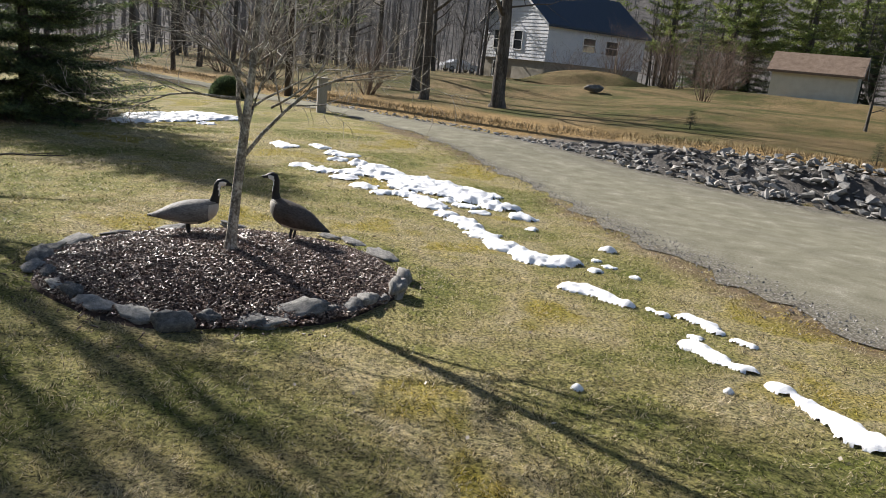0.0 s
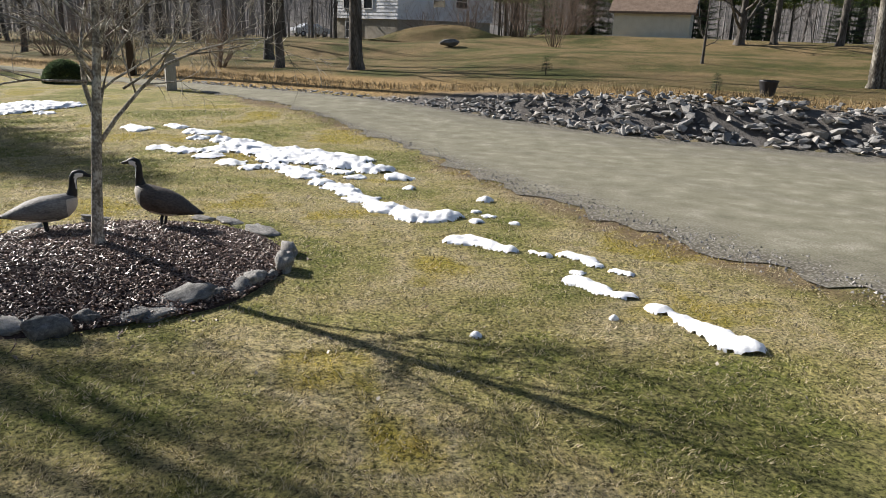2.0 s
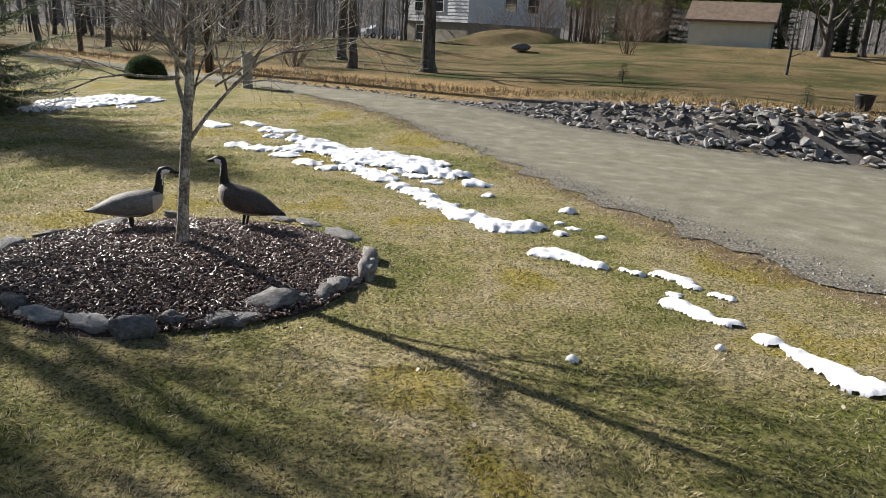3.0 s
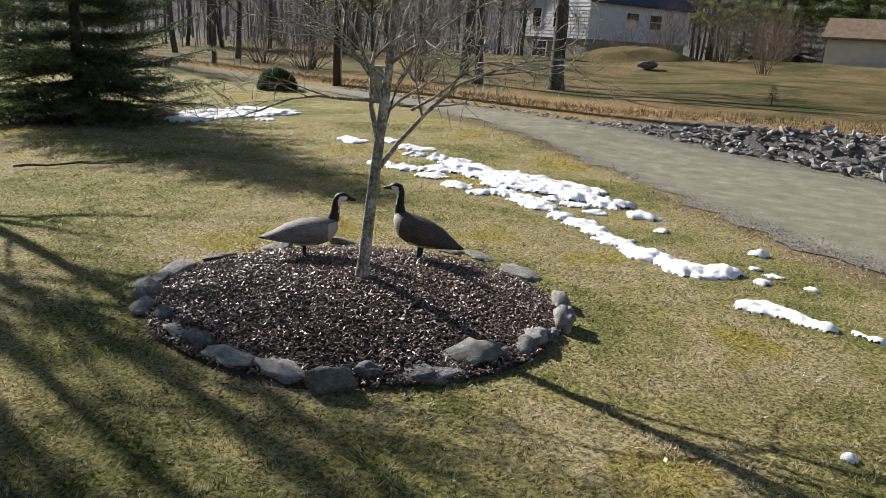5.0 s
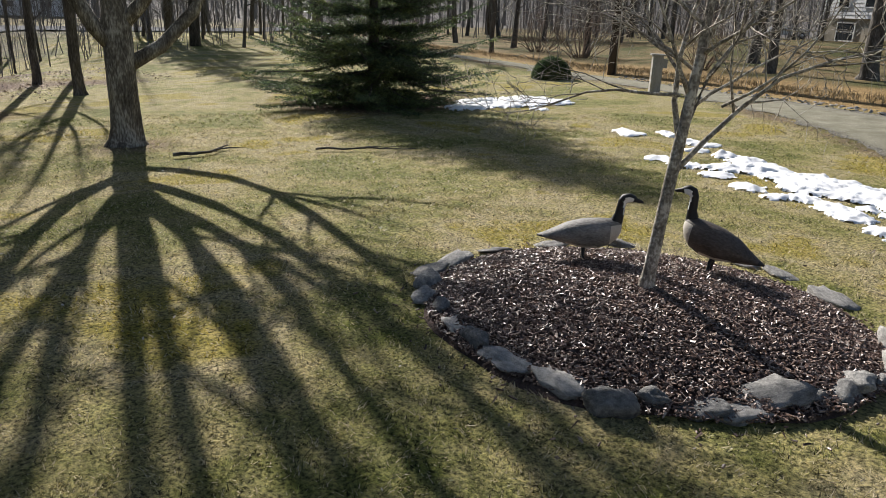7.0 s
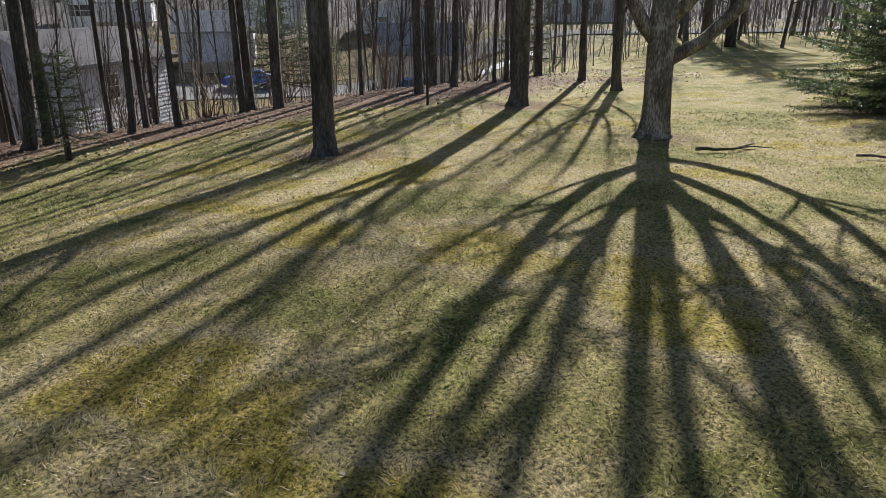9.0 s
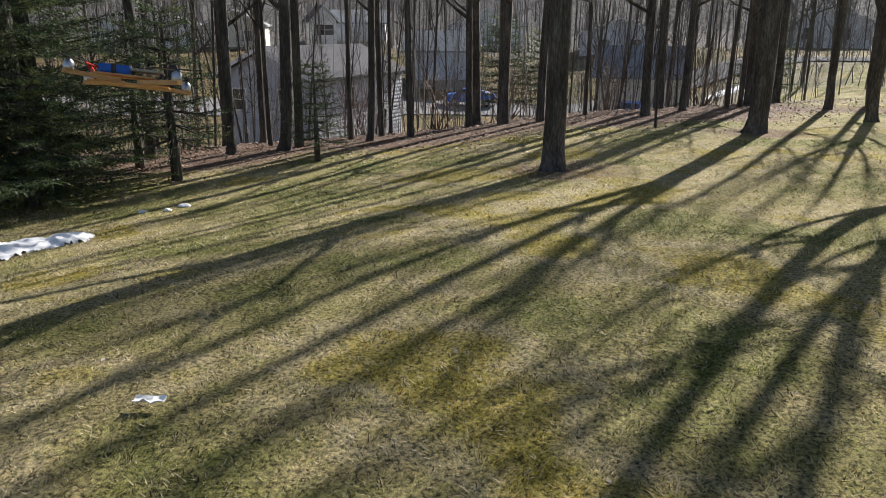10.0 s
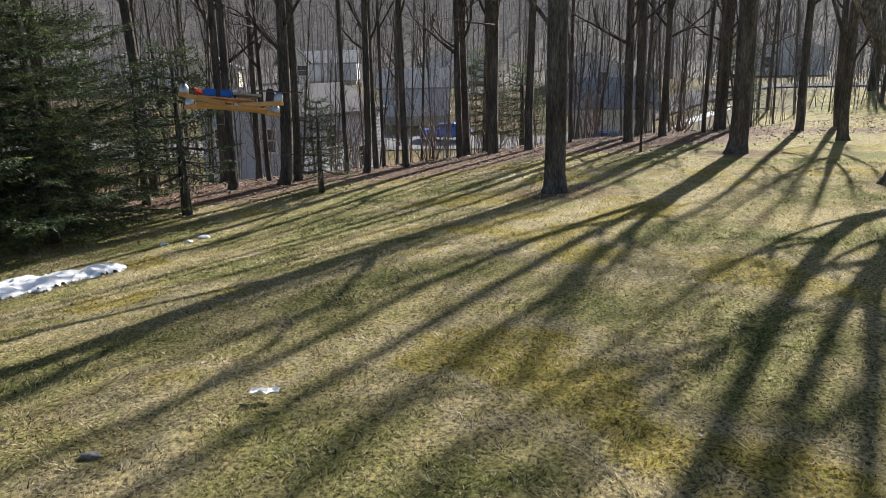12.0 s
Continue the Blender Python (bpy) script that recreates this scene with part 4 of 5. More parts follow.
# clump of pale stems beyond the stone bank
for k, (dx, dy, ln) in enumerate(((0, 0, (.03, .0)), (.28, .1, (.12, 0)), (-.22, .1, (-.04, .02)))):
    bare_tree("tree", (12.3 + dx, 17.9 + dy, gz(12.3, 17.9)), 20 + k, .14, 9, 2.6, 6, .5, 2, lean=ln, label="leafless tree with smooth pale grey trunk", group="clump of pale trees", material=BARK_LICHEN, limb_len=.45, flare=1.2)

# ---- wood on the slope ----
WOOD = ((-18.95, -3.77, .122), (-19.8, -3.04, .1), (-17.63, -1.87, .118), (-18.81, -.77, .07), (-17.92, -.28, .1), (-19.22, -.04, .09), (-18.26, .65, .095), (-20.26, .18, .06), (-20.29, 2.25, .115), (-20.9, 2.5, .15), (-21.4, 3.25, .13), (-19.94, 4.05, .135), (-20.54, 7.03, .16),
        (-21.92, 8.57, .13), (-17.93, 6.38, .04), (-22.6, 10.2, .08), (-23.2, 10.9, .1), (-21.4, 5.6, .07), (-16.8, -3.2, .12), (-16.6, -4.8, .14), (-18.3, -2.6, .07), (-24.1, 11.6, .14), (-26.2, 12.6, .16), (-22.3, 13.2, .15), (-23.4, 15.2, .14))
TEMPL = [bare_tree("tree", (-17.0 - 3 * k, -2.1 + 5.2 * k, gz(-17 - 3 * k, -2.1 + 5.2 * k)), 30 + k, .13, 14 + k, 2.4 + .5 * k, 13, .7, 2, label="tall slim leafless woodland tree", group="woodland trees", limb_len=.17, flare=1.25, sides=8, lean=(.015 * (k - 1), .02 * (1 - k))) for k in range(4)]
wrng = np.random.default_rng(21)
for k, (x, y, r) in enumerate(WOOD):
    s = r / .165
    c = copy_thing(TEMPL[k % 4], pose(x, y, gz(x, y), 0, 0, wrng.random() * 360) @ Matrix.Diagonal((s, s, .9 + .2 * wrng.random(), 1)))
    c.scale = (s, s, .9 + .25 * wrng.random())
count = 0
while count < 120:
    x, y = -17 - 45 * wrng.random() ** 1.3, -30 + 75 * wrng.random()
    u = -(x * .93 + y * .37)
    if u < 17.5 or (y > 8 and wrng.random() < .6) or (y > 16 and x > -24) or (-50 < x < -34 and -13 < y < 3) or u < 20:
        continue
    s = .16 + .4 * wrng.random() ** 2.2
    c = copy_thing(TEMPL[count % 4], pose(x, y, gz(x, y) - .1, wrng.normal(0, 2.5), wrng.normal(0, 2.5), wrng.random() * 360))
    c.scale = (s, s, .8 + .35 * wrng.random())
    count += 1
# thin young trees at the wood's edge
yrng = np.random.default_rng(23)
count = 0
while count < 70:
    x, y = -17.5 - 16 * yrng.random(), -12 + 28 * yrng.random()
    if -(x * .93 + y * .37) < 18.2 or (y > 16 and x > -24):
        continue
    s = .12 + .14 * yrng.random()
    c = copy_thing(TEMPL[count % 4], pose(x, y, gz(x, y) - .1, yrng.normal(0, 5), yrng.normal(0, 5), yrng.random() * 360))
    c.scale = (s * 1.3, s * 1.3, .35 + .4 * yrng.random())
    tagged(c, "thin leafless young tree at the wood's edge", "tree", "young trees in the wood")
    count += 1
# wood behind the lawn and behind the field
for k in range(95):
    if k < 25:
        x, y = -30 - 20 * wrng.random(), 22 + 24 * wrng.random()
    elif k < 60:
        x, y = -34 + 32 * wrng.random(), 52 + 40 * wrng.random()
    else:
        x, y = 8 + 55 * wrng.random(), 66 + 30 * wrng.random()
    if abs(x + 11.4) < 5 and 70 < y < 100:
        continue
    s = .5 + .7 * wrng.random()
    c = copy_thing(TEMPL[k % 4], pose(x, y, gz(x, y) - .1, wrng.normal(0, 2), wrng.normal(0, 2), wrng.random() * 360))
    c.scale = (s, s, .7 + .35 * wrng.random())

for x, y, s in ((-14, 36, 1.3), (-20, 40, 1.2), (-9.5, 40, 1.1), (-16, 47, 1.4), (-25, 42, 1.3), (-12, 44, 1.0), (-22, 49, 1.2), (-28, 38, 1.1), (-8, 50, 1.2), (-18, 33.5, .9)):
    c = copy_thing(TEMPL[int(x) % 4], pose(x, y, gz(x, y) - .1, 0, 0, 77 * x))
    c.scale = (s, s, .9)
# brush: thin stems and twigs under and behind the trees
br = np.random.default_rng(57)
tris = []
for k in range(2100):
    if k < 650:
        x, y = -19 - 22 * br.random(), -14 + 30 * br.random()
    elif k < 1300:
        x, y = -66 + 38 * br.random(), 18 + 40 * br.random()
    elif k < 1750:
        x, y = -34 + 30 * br.random(), 50 + 34 * br.random()
    else:
        x, y = 12 + 52 * br.random(), 66 + 24 * br.random()
    u = -(x * .93 + y * .37)
    if (k < 650 and u < 19) or (-50 < x < -34 and -13 < y < 3) or (-58 < x < -44 and 9 < y < 30) or (k < 1300 and y > 16 and x > -32) or (abs(x + 11.4) < 4 and y > 70):
        continue
    far = 1.0 if k < 650 else 1.8
    h, w = (1.5 + 6.5 * br.random() ** 1.6) * (1 if k < 650 else 1.3), (.008 + .014 * br.random()) * far
    p0 = np.array([x, y, gz(x, y) - .1])
    top = p0 + np.array([br.normal(0, .12) * h, br.normal(0, .12) * h, h])
    for ang in (0, 2.1, 4.2):
        e0, e1 = np.array([math.cos(ang), math.sin(ang), 0]) * w, np.array([math.cos(ang + 2.1), math.sin(ang + 2.1), 0]) * w
        tris.append((p0 + e0, p0 + e1, top))
    for _ in range(16 if k < 650 else 26):
        t = .15 + .8 * br.random()
        p = p0 + (top - p0) * t
        d = np.array([br.normal(0, .6), br.normal(0, .6), .5 + .6 * br.random()]) * (1.2 - t) * .3 * h
        q = np.cross(d, br.normal(0, 1, 3))
        q *= .006 * far / (np.linalg.norm(q) + 1e-6)
        tris.append((p - q, p + q, p + d))
tagged(new("brush", fast_mesh("brush", np.array(tris).reshape(-1, 3), 3, FAR_TWIG)), "tangle of thin leafless stems under the wood", "brush", kind="stuff")

# bare woods on the far hills
fw = np.random.default_rng(51)
quads = []
for k in range(2600):
    th, r = fw.random() * 6.283, 88 + 90 * fw.random() ** 1.4
    x, y = -math.sin(th) * r, math.cos(th) * r
    if not (-75 < math.degrees(math.atan2(-x, y)) < 150) or y < -60:
        continue
    if abs(x + 11.4) < 7 and 70 < y < 100:
        continue
    z, h, w = gz(x, y) - .5, 8 + 7 * fw.random(), .07 + .12 * fw.random()
    sx, sy = math.cos(th) * w, math.sin(th) * w
    tx, ty = fw.normal(0, .5), fw.normal(0, .5)
    for a in (0, 2.1, 4.2):
        c, s_ = math.cos(a) * w, math.sin(a) * w
        c2, s2 = math.cos(a + 2.1) * w, math.sin(a + 2.1) * w
        quads.append(((x + c, y + s_, z), (x + c2, y + s2, z), (x + tx, y + ty, z + h)))
    for _ in range(16):
        t = .25 + .7 * fw.random()
        p = np.array([x + tx * t, y + ty * t, z + h * t])
        d = np.array([fw.normal(0, 1), fw.normal(0, 1), .9 + .5 * fw.random()]) * (1.3 - t) * 1.5
        q = np.cross(d, fw.normal(0, 1, 3))
        q *= .035 / (np.linalg.norm(q) + 1e-6)
        quads.append((p - q, p + q, p + d))
tagged(new("far_woods", fast_mesh("far_woods", np.array(quads).reshape(-1, 3), 3, FAR_TWIG)), "grey-brown leafless woods on the far hills", "woods", kind="stuff")

# ---- evergreens ----
conifer("spruce_tree", (-11.7, 15.3, gz(-11.7, 15.3)), 1, 6.2, 3.0, .3, 17, "broad dark spruce with boughs down to the lawn", dense=2.2, size=1.0)
S1 = conifer("spruce_tree", (-11.6, -6.1, gz(-11.6, -6.1)), 2, 7.5, 2.3, .5, 19, "dense dark spruce at the lawn's edge", "spruces at the wood's edge", dense=1.35, size=.95)
for x, y, s, a in ((-10.4, -8.2, 1.1, 70), (-12.1, -5.1, .7, 200), (-13.6, -5.6, .95, 150), (-8.6, -10, 1.1, 260), (-13, -9, 1.2, 20), (24, 63, 1.1, 30), (28.5, 60, .9, 80), (16.5, 67, 1.2, 130), (34, 57, .9, 10), (11.5, 64, 1.0, 200), (40, 52, .8, 250)):
    c = copy_thing(S1, pose(x, y, gz(x, y), 0, 0, a))
    c.scale = (s, s, s)
F1 = conifer("fir_tree", (-15.1, -1.2, gz(-15.1, -1.2)), 3, 1.8, .62, .45, 11, "small dark fir with sparse tiers", "small firs under the wood", dense=.75, size=.55)
for x, y, s in ((-13.85, -3.5, 1.6), (-15.3, -4.6, 1.5), (-25.5, 3.8, 1.9), (-26, 5.2, 1.6), (-27, 13.5, 1.8)):
    c = copy_thing(F1, pose(x, y, gz(x, y), 0, 0, 40 * x))
    c.scale = (s, s, s)
P1 = conifer("pine_tree", (20, 64, gz(20, 64)), 4, 15, 3.6, 3.0, 15, "tall green pine behind the shed", "pines behind the field", droop=.05, material=PINE, dense=.75, size=4.5)
for x, y, s in ((14.5, 66, 1.05), (25, 68, 1.1), (10, 70, .95), (31, 66, 1.0), (38, 62, 1.05), (-20, 62, 1.0), (-31, 58, 1.1), (45, 58, .9), (17, 70, 1.1), (22, 72, .9), (28, 71, 1.2), (34, 70, 1.0), (41, 67, 1.1), (48, 64, 1.0), (54, 58, 1.1), (4, 74, 1.0), (-38, 44, 1.1), (-42, 34, 1.0), (-35, 30, .9)):
    c = copy_thing(P1, pose(x, y, gz(x, y), 0, 0, 50 * x))
    c.scale = (s, s, s)

# ---- along the driveway ----
pole = thing("utility_pole", (-9.47, 26.42, gz(-9.47, 26.42)), label="dark creosoted wooden utility pole", category="utility pole")
t = Acc()
t.tube([(0, 0, -.3), (0, 0, 4), (0, 0, 9.5)], [.15, .135, .1], 14)
part("pole", t, POLE, pole)
t = Acc()
t.tube([(.17, -.06, 0), (.165, -.06, 2.5), (.15, -.05, 9)], [.03, .03, .03], 8)
part("conduit", t, SILVER, pole, "pale grey conduit")

post = thing("gate_post", (-6.6, 21.6, gz(-6.6, 21.6)), 25, label="square weathered wooden post with a cap and box", category="post")
box_part("post", (-.14, -.14, -.2), (.14, .14, 1.0), WEATHERED, post, bevel=.015)
box_part("cap", (-.19, -.19, 1.0), (.19, .19, 1.05), WEATHERED, post, bevel=.01)
box_part("box", (.14, -.1, .68), (.26, .1, .92), WEATHERED, post, bevel=.01)

bush = thing("clipped_bush", (-10.9, 24.4, gz(-10.9, 24.4)), label="small dome-shaped dark evergreen bush", category="bush")
brng = np.random.default_rng(5)
n = 9000
dv = brng.normal(0, 1, (n, 3))
dv /= np.linalg.norm(dv, axis=1)[:, None]
dv[:, 2] = np.abs(dv[:, 2])
o = dv * np.array([.62, .62, .68]) * (.55 + .5 * brng.random(n) ** .4)[:, None]
nd = dv + brng.normal(0, .6, (n, 3))
nd /= np.linalg.norm(nd, axis=1)[:, None]
wd = np.cross(nd, brng.normal(0, 1, (n, 3)))
wd *= (.018 / np.linalg.norm(wd, axis=1))[:, None]
part("leaves", fast_mesh("leaves", np.stack([o - wd, o + wd, o + nd * .09], 1).reshape(-1, 3), 3, NEEDLE), NEEDLE, bush)
t = Acc()
t.tube([(0, 0, -.1), (0, 0, .3)], [.06, .04], 6)
part("stem", t, BARK, bush)
for k, (x, y, h, w, st, top) in enumerate(((-6.6, 27.3, 2.3, 1.8, 30, 2), (-13.5, 34, 3.2, 3.6, 30, 2), (-17, 37, 3.0, 3.8, 30, 2), (7.8, 38.5, 3.4, 2.6, 14, 2), (3.8, 48, 4.0, 3.4, 30, 2), (7.2, 47, 4.4, 4.6, 36, 2), (10.2, 49, 4.2, 3.6, 30, 2), (1.3, 50, 3.0, 2.0, 20, 2), (-22.5, 33, 2.6, 2.8, 26, 2), (12.5, 55, 3.5, 3.5, 30, 2))):
    shrub("shrub", (x, y, gz(x, y)), 60 + k, h, w, st, "leafless brown shrub of many upright stems", "shrubs in the field", top)
brush = shrub("sapling_clump", (-20.5, 1.4, gz(-20.5, 1.4)), 95, 2.4, 1.8, 12, "thin leafless saplings at the edge of the wood", "saplings at the wood's edge", 1, category="saplings")
for x, y, s in ((-21.5, -.5, .9), (-23, 3.6, 1.1), (-18.5, -4.6, 1.0), (-24, 7, 1.0), (-26, -1, 1.2), (-25, 10.5, 1.1), (-19.2, -7, 1.2)):
    c = copy_thing(brush, pose(x, y, gz(x, y), 0, 0, 61 * x))
    c.scale = (s, s, s)
# spreading tree beside the shed and field trees
bare_tree("tree", (17.5, 38.5, gz(17.5, 38.5)), 71, .22, 6.5, .5, 12, 1.1, 2, label="low wide leafless tree with several trunks", group="trees in the field", limb_len=.75)
for k, (x, y, r) in enumerate(((19.2, 38.2, .16), (21.8, 36.6, .17), (26, 35, .2), (31, 37, .2))):
    bare_tree("tree", (x, y, gz(x, y)), 80 + k, r, 9, 2.2, 8, .7, 2, label="leafless field tree with dark trunk", group="trees in the field", limb_len=.42)
bare_tree("young_tree", (11.1, 26.9, gz(11.1, 26.9)), 90, .05, 2.6, .6, 6, .5, 1, label="thin leafless young tree in the field", group="trees in the field", limb_len=.45)
for x, y, s in ((4.44, 22.0, .3), (7.3, 16.2, .26)):
    c = copy_thing(F1, pose(x, y, gz(x, y)))
    c.scale = (s, s, s)
    tagged(c, "tiny brownish evergreen seedling in rough grass", "seedling", "seedlings above the stone bank")
pot = thing("planter", (8.4, 16.0, gz(8.4, 16.0)), label="dark round planter pot above the stone bank", category="pot")
t = Acc()
t.tube([(0, 0, -.05), (0, 0, .02), (0, 0, .3), (0, 0, .34), (0, 0, .34), (0, 0, .28)], [.14, .15, .2, .22, .18, .17], 18)
part("pot", t, DARK, pot)

# grass mound before the house, and a boulder shape in place of a dark stump
ob = mesh_ob("grass_mound", [(2.6 + 5 * r * math.cos(a), 47.5 + 2.6 * r * math.sin(a), gz(2.6, 47.5) - .12 + 1.0 * (1 - r * r) ** 1.3 + .04 * math.sin(5 * a + 9 * r)) for r in np.linspace(0, 1, 12) for a in aa], [(i * 72 + k, (i + 1) * 72 + k, (i + 1) * 72 + (k + 1) % 72, i * 72 + (k + 1) % 72) for i in range(11) for k in range(72)], LAWN)
ob.data.attributes.new("field", "FLOAT", "POINT").data.foreach_set("value", np.ones(len(ob.data.vertices), np.float32))
tagged(ob, "low grassy mound before the white house", "mound", kind="structure")
ob = new("boulder", rock_mesh("boulder", 77, ROCK, .6))
ob.matrix_basis = pose(2.3, 37.4, gz(2.3, 37.4) + .2, 0, 0, 20) @ Matrix.Diagonal((1.0, .7, .6, 1))
tagged(ob, "dark weathered rock standing in for a stump in the field", "boulder")


# ---- houses ----
def window(parent, at, w, h, rz, frame_mat):
    """Frame and pane set into a wall whose outside faces the local -y."""
    e = Matrix.Translation(at) @ Matrix.Rotation(rz, 4, "Z")
    f = Acc()
    for lo, hi in (((-w / 2 - .07, -.05, -h / 2 - .07), (-w / 2, .02, h / 2 + .07)), ((w / 2, -.05, -h / 2 - .07), (w / 2 + .07, .02, h / 2 + .07)), ((-w / 2, -.05, h / 2), (w / 2, .02, h / 2 + .07)), ((-w / 2, -.05, -h / 2 - .07), (w / 2, .02, -h / 2)), ((-w / 2, -.04, -.02), (w / 2, .0, .02))):
        f.box(lo, hi, e)
    fr = part("window", f, frame_mat, parent, smooth=False)
    p = Acc()
    p.box((-w / 2, -.022, -h / 2), (w / 2, -.012, h / 2), e)
    part("pane", p, GLASS, fr, smooth=False)


def house(name, at, rz, w, d, low, high, rise, wall, roof, base, label, windows=(), overhang=.35, siding=.2, group="", apex=0.5):
    """Gabled house. The gable wall faces local -y and is w wide; the eaves run d back. low: foundation, high: eaves."""
    ob = thing(name, at, rz, label, "house", group)
    box_part("foundation", (0.12, 0.12, -1.0), (w - .12, d - .12, low), base, ob)
    a = Acc()
    a.add([(x, y, z) for z in (low, high) for x, y in ((.02, .02), (w - .02, .02), (w - .02, d - .02), (.02, d - .02))], [(0, 1, 5, 4), (1, 2, 6, 5), (2, 3, 7, 6), (3, 0, 4, 7)])
    # lapped boards round the walls
    n = max(3, int((high - low) / siding))
    st = (high - low) / n
    boards = []
    for i in range(n):
        z0, v = low + i * st, []
        for o, z in ((.03, z0), (.0, z0 + st)):
            v += [(-o, -o, z), (w + o, -o, z), (w + o, d + o, z), (-o, d + o, z)]
        bd = Acc()
        bd.add(v, [(0, 1, 5, 4), (1, 2, 6, 5), (2, 3, 7, 6), (3, 0, 4, 7), (3, 2, 1, 0)])
        boards.append(bd)
    ax = w * apex
    m = max(2, int(rise / siding))
    for y0, sg in ((0, -1), (d, 1)):
        for i in range(m):
            s0, s1 = i / m, (i + 1) / m
            o = .03 * sg
            v = [(ax * s0, y0 + o, high + rise * s0), (w + (ax - w) * s0, y0 + o, high + rise * s0), (w + (ax - w) * s1, y0, high + rise * s1), (ax * s1, y0, high + rise * s1)]
            a.add(v, [(0, 1, 2, 3) if sg < 0 else (3, 2, 1, 0)])
    wl = part("wall", a, wall, ob, smooth=False)
    for bd in boards:
        part("siding_board", bd, wall, wl, smooth=False)
    r = Acc()
    for x0, x1 in ((-overhang, ax), (w + overhang, ax)):
        zb = high - rise * overhang / (ax if x1 > x0 else w - ax)
        v = [(x0, -overhang, zb), (x1, -overhang, high + rise), (x1, d + overhang, high + rise), (x0, d + overhang, zb)]
        r.add([(x, y, z + .03) for x, y, z in v] + [(x, y, z + .2) for x, y, z in v], [(0, 1, 2, 3), (7, 6, 5, 4), (0, 4, 5, 1), (1, 5, 6, 2), (2, 6, 7, 3), (3, 7, 4, 0)])
    part("roof", r, roof, ob, smooth=False)
    t = Acc()
    for x0, x1 in ((-overhang, ax), (w + overhang, ax)):
        zb = high - rise * overhang / (ax if x1 > x0 else w - ax)
        t.add([(x0, -overhang - .03, zb), (x1, -overhang - .03, high + rise), (x1, -overhang - .03, high + rise + .2), (x0, -overhang - .03, zb + .2)], [(0, 1, 2, 3)])
    part("trim", t, PAINT, ob, smooth=False)
    for x, y, z, ww, hh, turn in windows:
        window(ob, (x, y, z), ww, hh, turn, PAINT)
    return ob


# white house over the field: its near corner, the gable to the left, the long side to the right
HC = Vector((-.7, 54.9, gz(-.7, 54.9) - .3))
hrz = math.degrees(math.atan2(-.7, .714))
hx, hd = Vector((.714, -.7, 0)), Vector((.7, .714, 0))
house("white_house", tuple(HC - hx * 7.2), hrz, 7.2, 11, 1.7, 4.4, 2.6, WHITE, ROOF_BLUE, BLOCK, "white clapboard house with blue-grey roof on a raised foundation",
      windows=((4.1, -.03, 3.1, .9, 1.3, 0), (1.8, -.03, 3.1, .9, 1.3, 0), (7.23, 4.4, 3.2, 1.3, 1.0, math.pi / 2), (7.23, 7.0, 3.2, 1.3, 1.0, math.pi / 2), (2.2, .09, .85, 1.5, 1.1, 0)), siding=.24)
SH = Vector((15.8, 57.5, gz(15.8, 57.5) - .1))
house("shed", tuple(SH + Vector((5.12, -2.28, 0))), 66, 3.6, 5.6, .1, 2.0, 1.15, CREAM, ROOF_BROWN, BLOCK, "long low cream shed with a brown shingled roof", siding=.3)

# houses down in the valley
house("valley_house", (-39.6, -8.6, gz(-38.5, -5) - .2), 60, 5.8, 8.5, .5, 4.4, 1.3, GREY_SIDING, ROOF_GREY, BLOCK, "pale grey-blue house below the wood", windows=((1.3, -.03, 3.3, .8, 1.0, 0), (4.2, -.03, 3.3, .8, 1.1, 0), (5.83, 3.0, 3.3, .9, 1.1, math.pi / 2), (5.83, 6.2, 1.9, .9, 1.1, math.pi / 2)), group="valley houses")
VALLEY = ((-95, -9.7, 105, 3.0, 6, 3.6, 1.6, PAINT, ROOF_GREY, "bright white gabled house beyond the valley street"), (-113, -10.5, -3, 8, 10, 2.6, 1.6, GREY_SIDING, ROOF_PALE, "long pale blue house with a pale roof"),
          (-77, 2.2, -8, 6.4, 6.5, 2.9, 1.6, GREY_SIDING, ROOF_PALE, "pale grey house with a garage beyond the valley street"), (-60.5, 17.2, -20, 6.5, 6, 3.0, 1.9, CREAM, ROOF_PALE, "pale house with a steep grey roof below the wood"),
          (-88, 22, 75, 9, 8, 2.8, 1.6, WHITE, ROOF_GREY, "white ranch house beyond the valley street"), (-84, 44, 62, 9, 7, 3.0, 1.8, WHITE, ROOF_GREY, "white house beyond the valley street"),
          (-88, -34, 100, 12, 8, 2.8, 1.8, WHITE, ROOF_PALE, "low white house beyond the valley street"), (-104, 8, 85, 10, 8, 3.0, 2.0, WHITE, ROOF_BROWN, "white house with a brown roof beyond the valley"), (-92, -22, 95, 7, 7, 2.8, 1.6, CREAM, ROOF_PALE, "cream house with a pale roof in the valley"))
for x, y, rz, w, d, hi, ri, wm, rm, lb in VALLEY:
    house("valley_house", (x, y, gz(x, y) - .2), rz, w, d, .3, hi, ri, wm, rm, BLOCK, lb, windows=((w * .3, -.03, hi - 1.2, 1.1, 1.2, 0), (w * .7, -.03, hi - 1.2, 1.1, 1.2, 0)), group="valley houses", siding=.4)


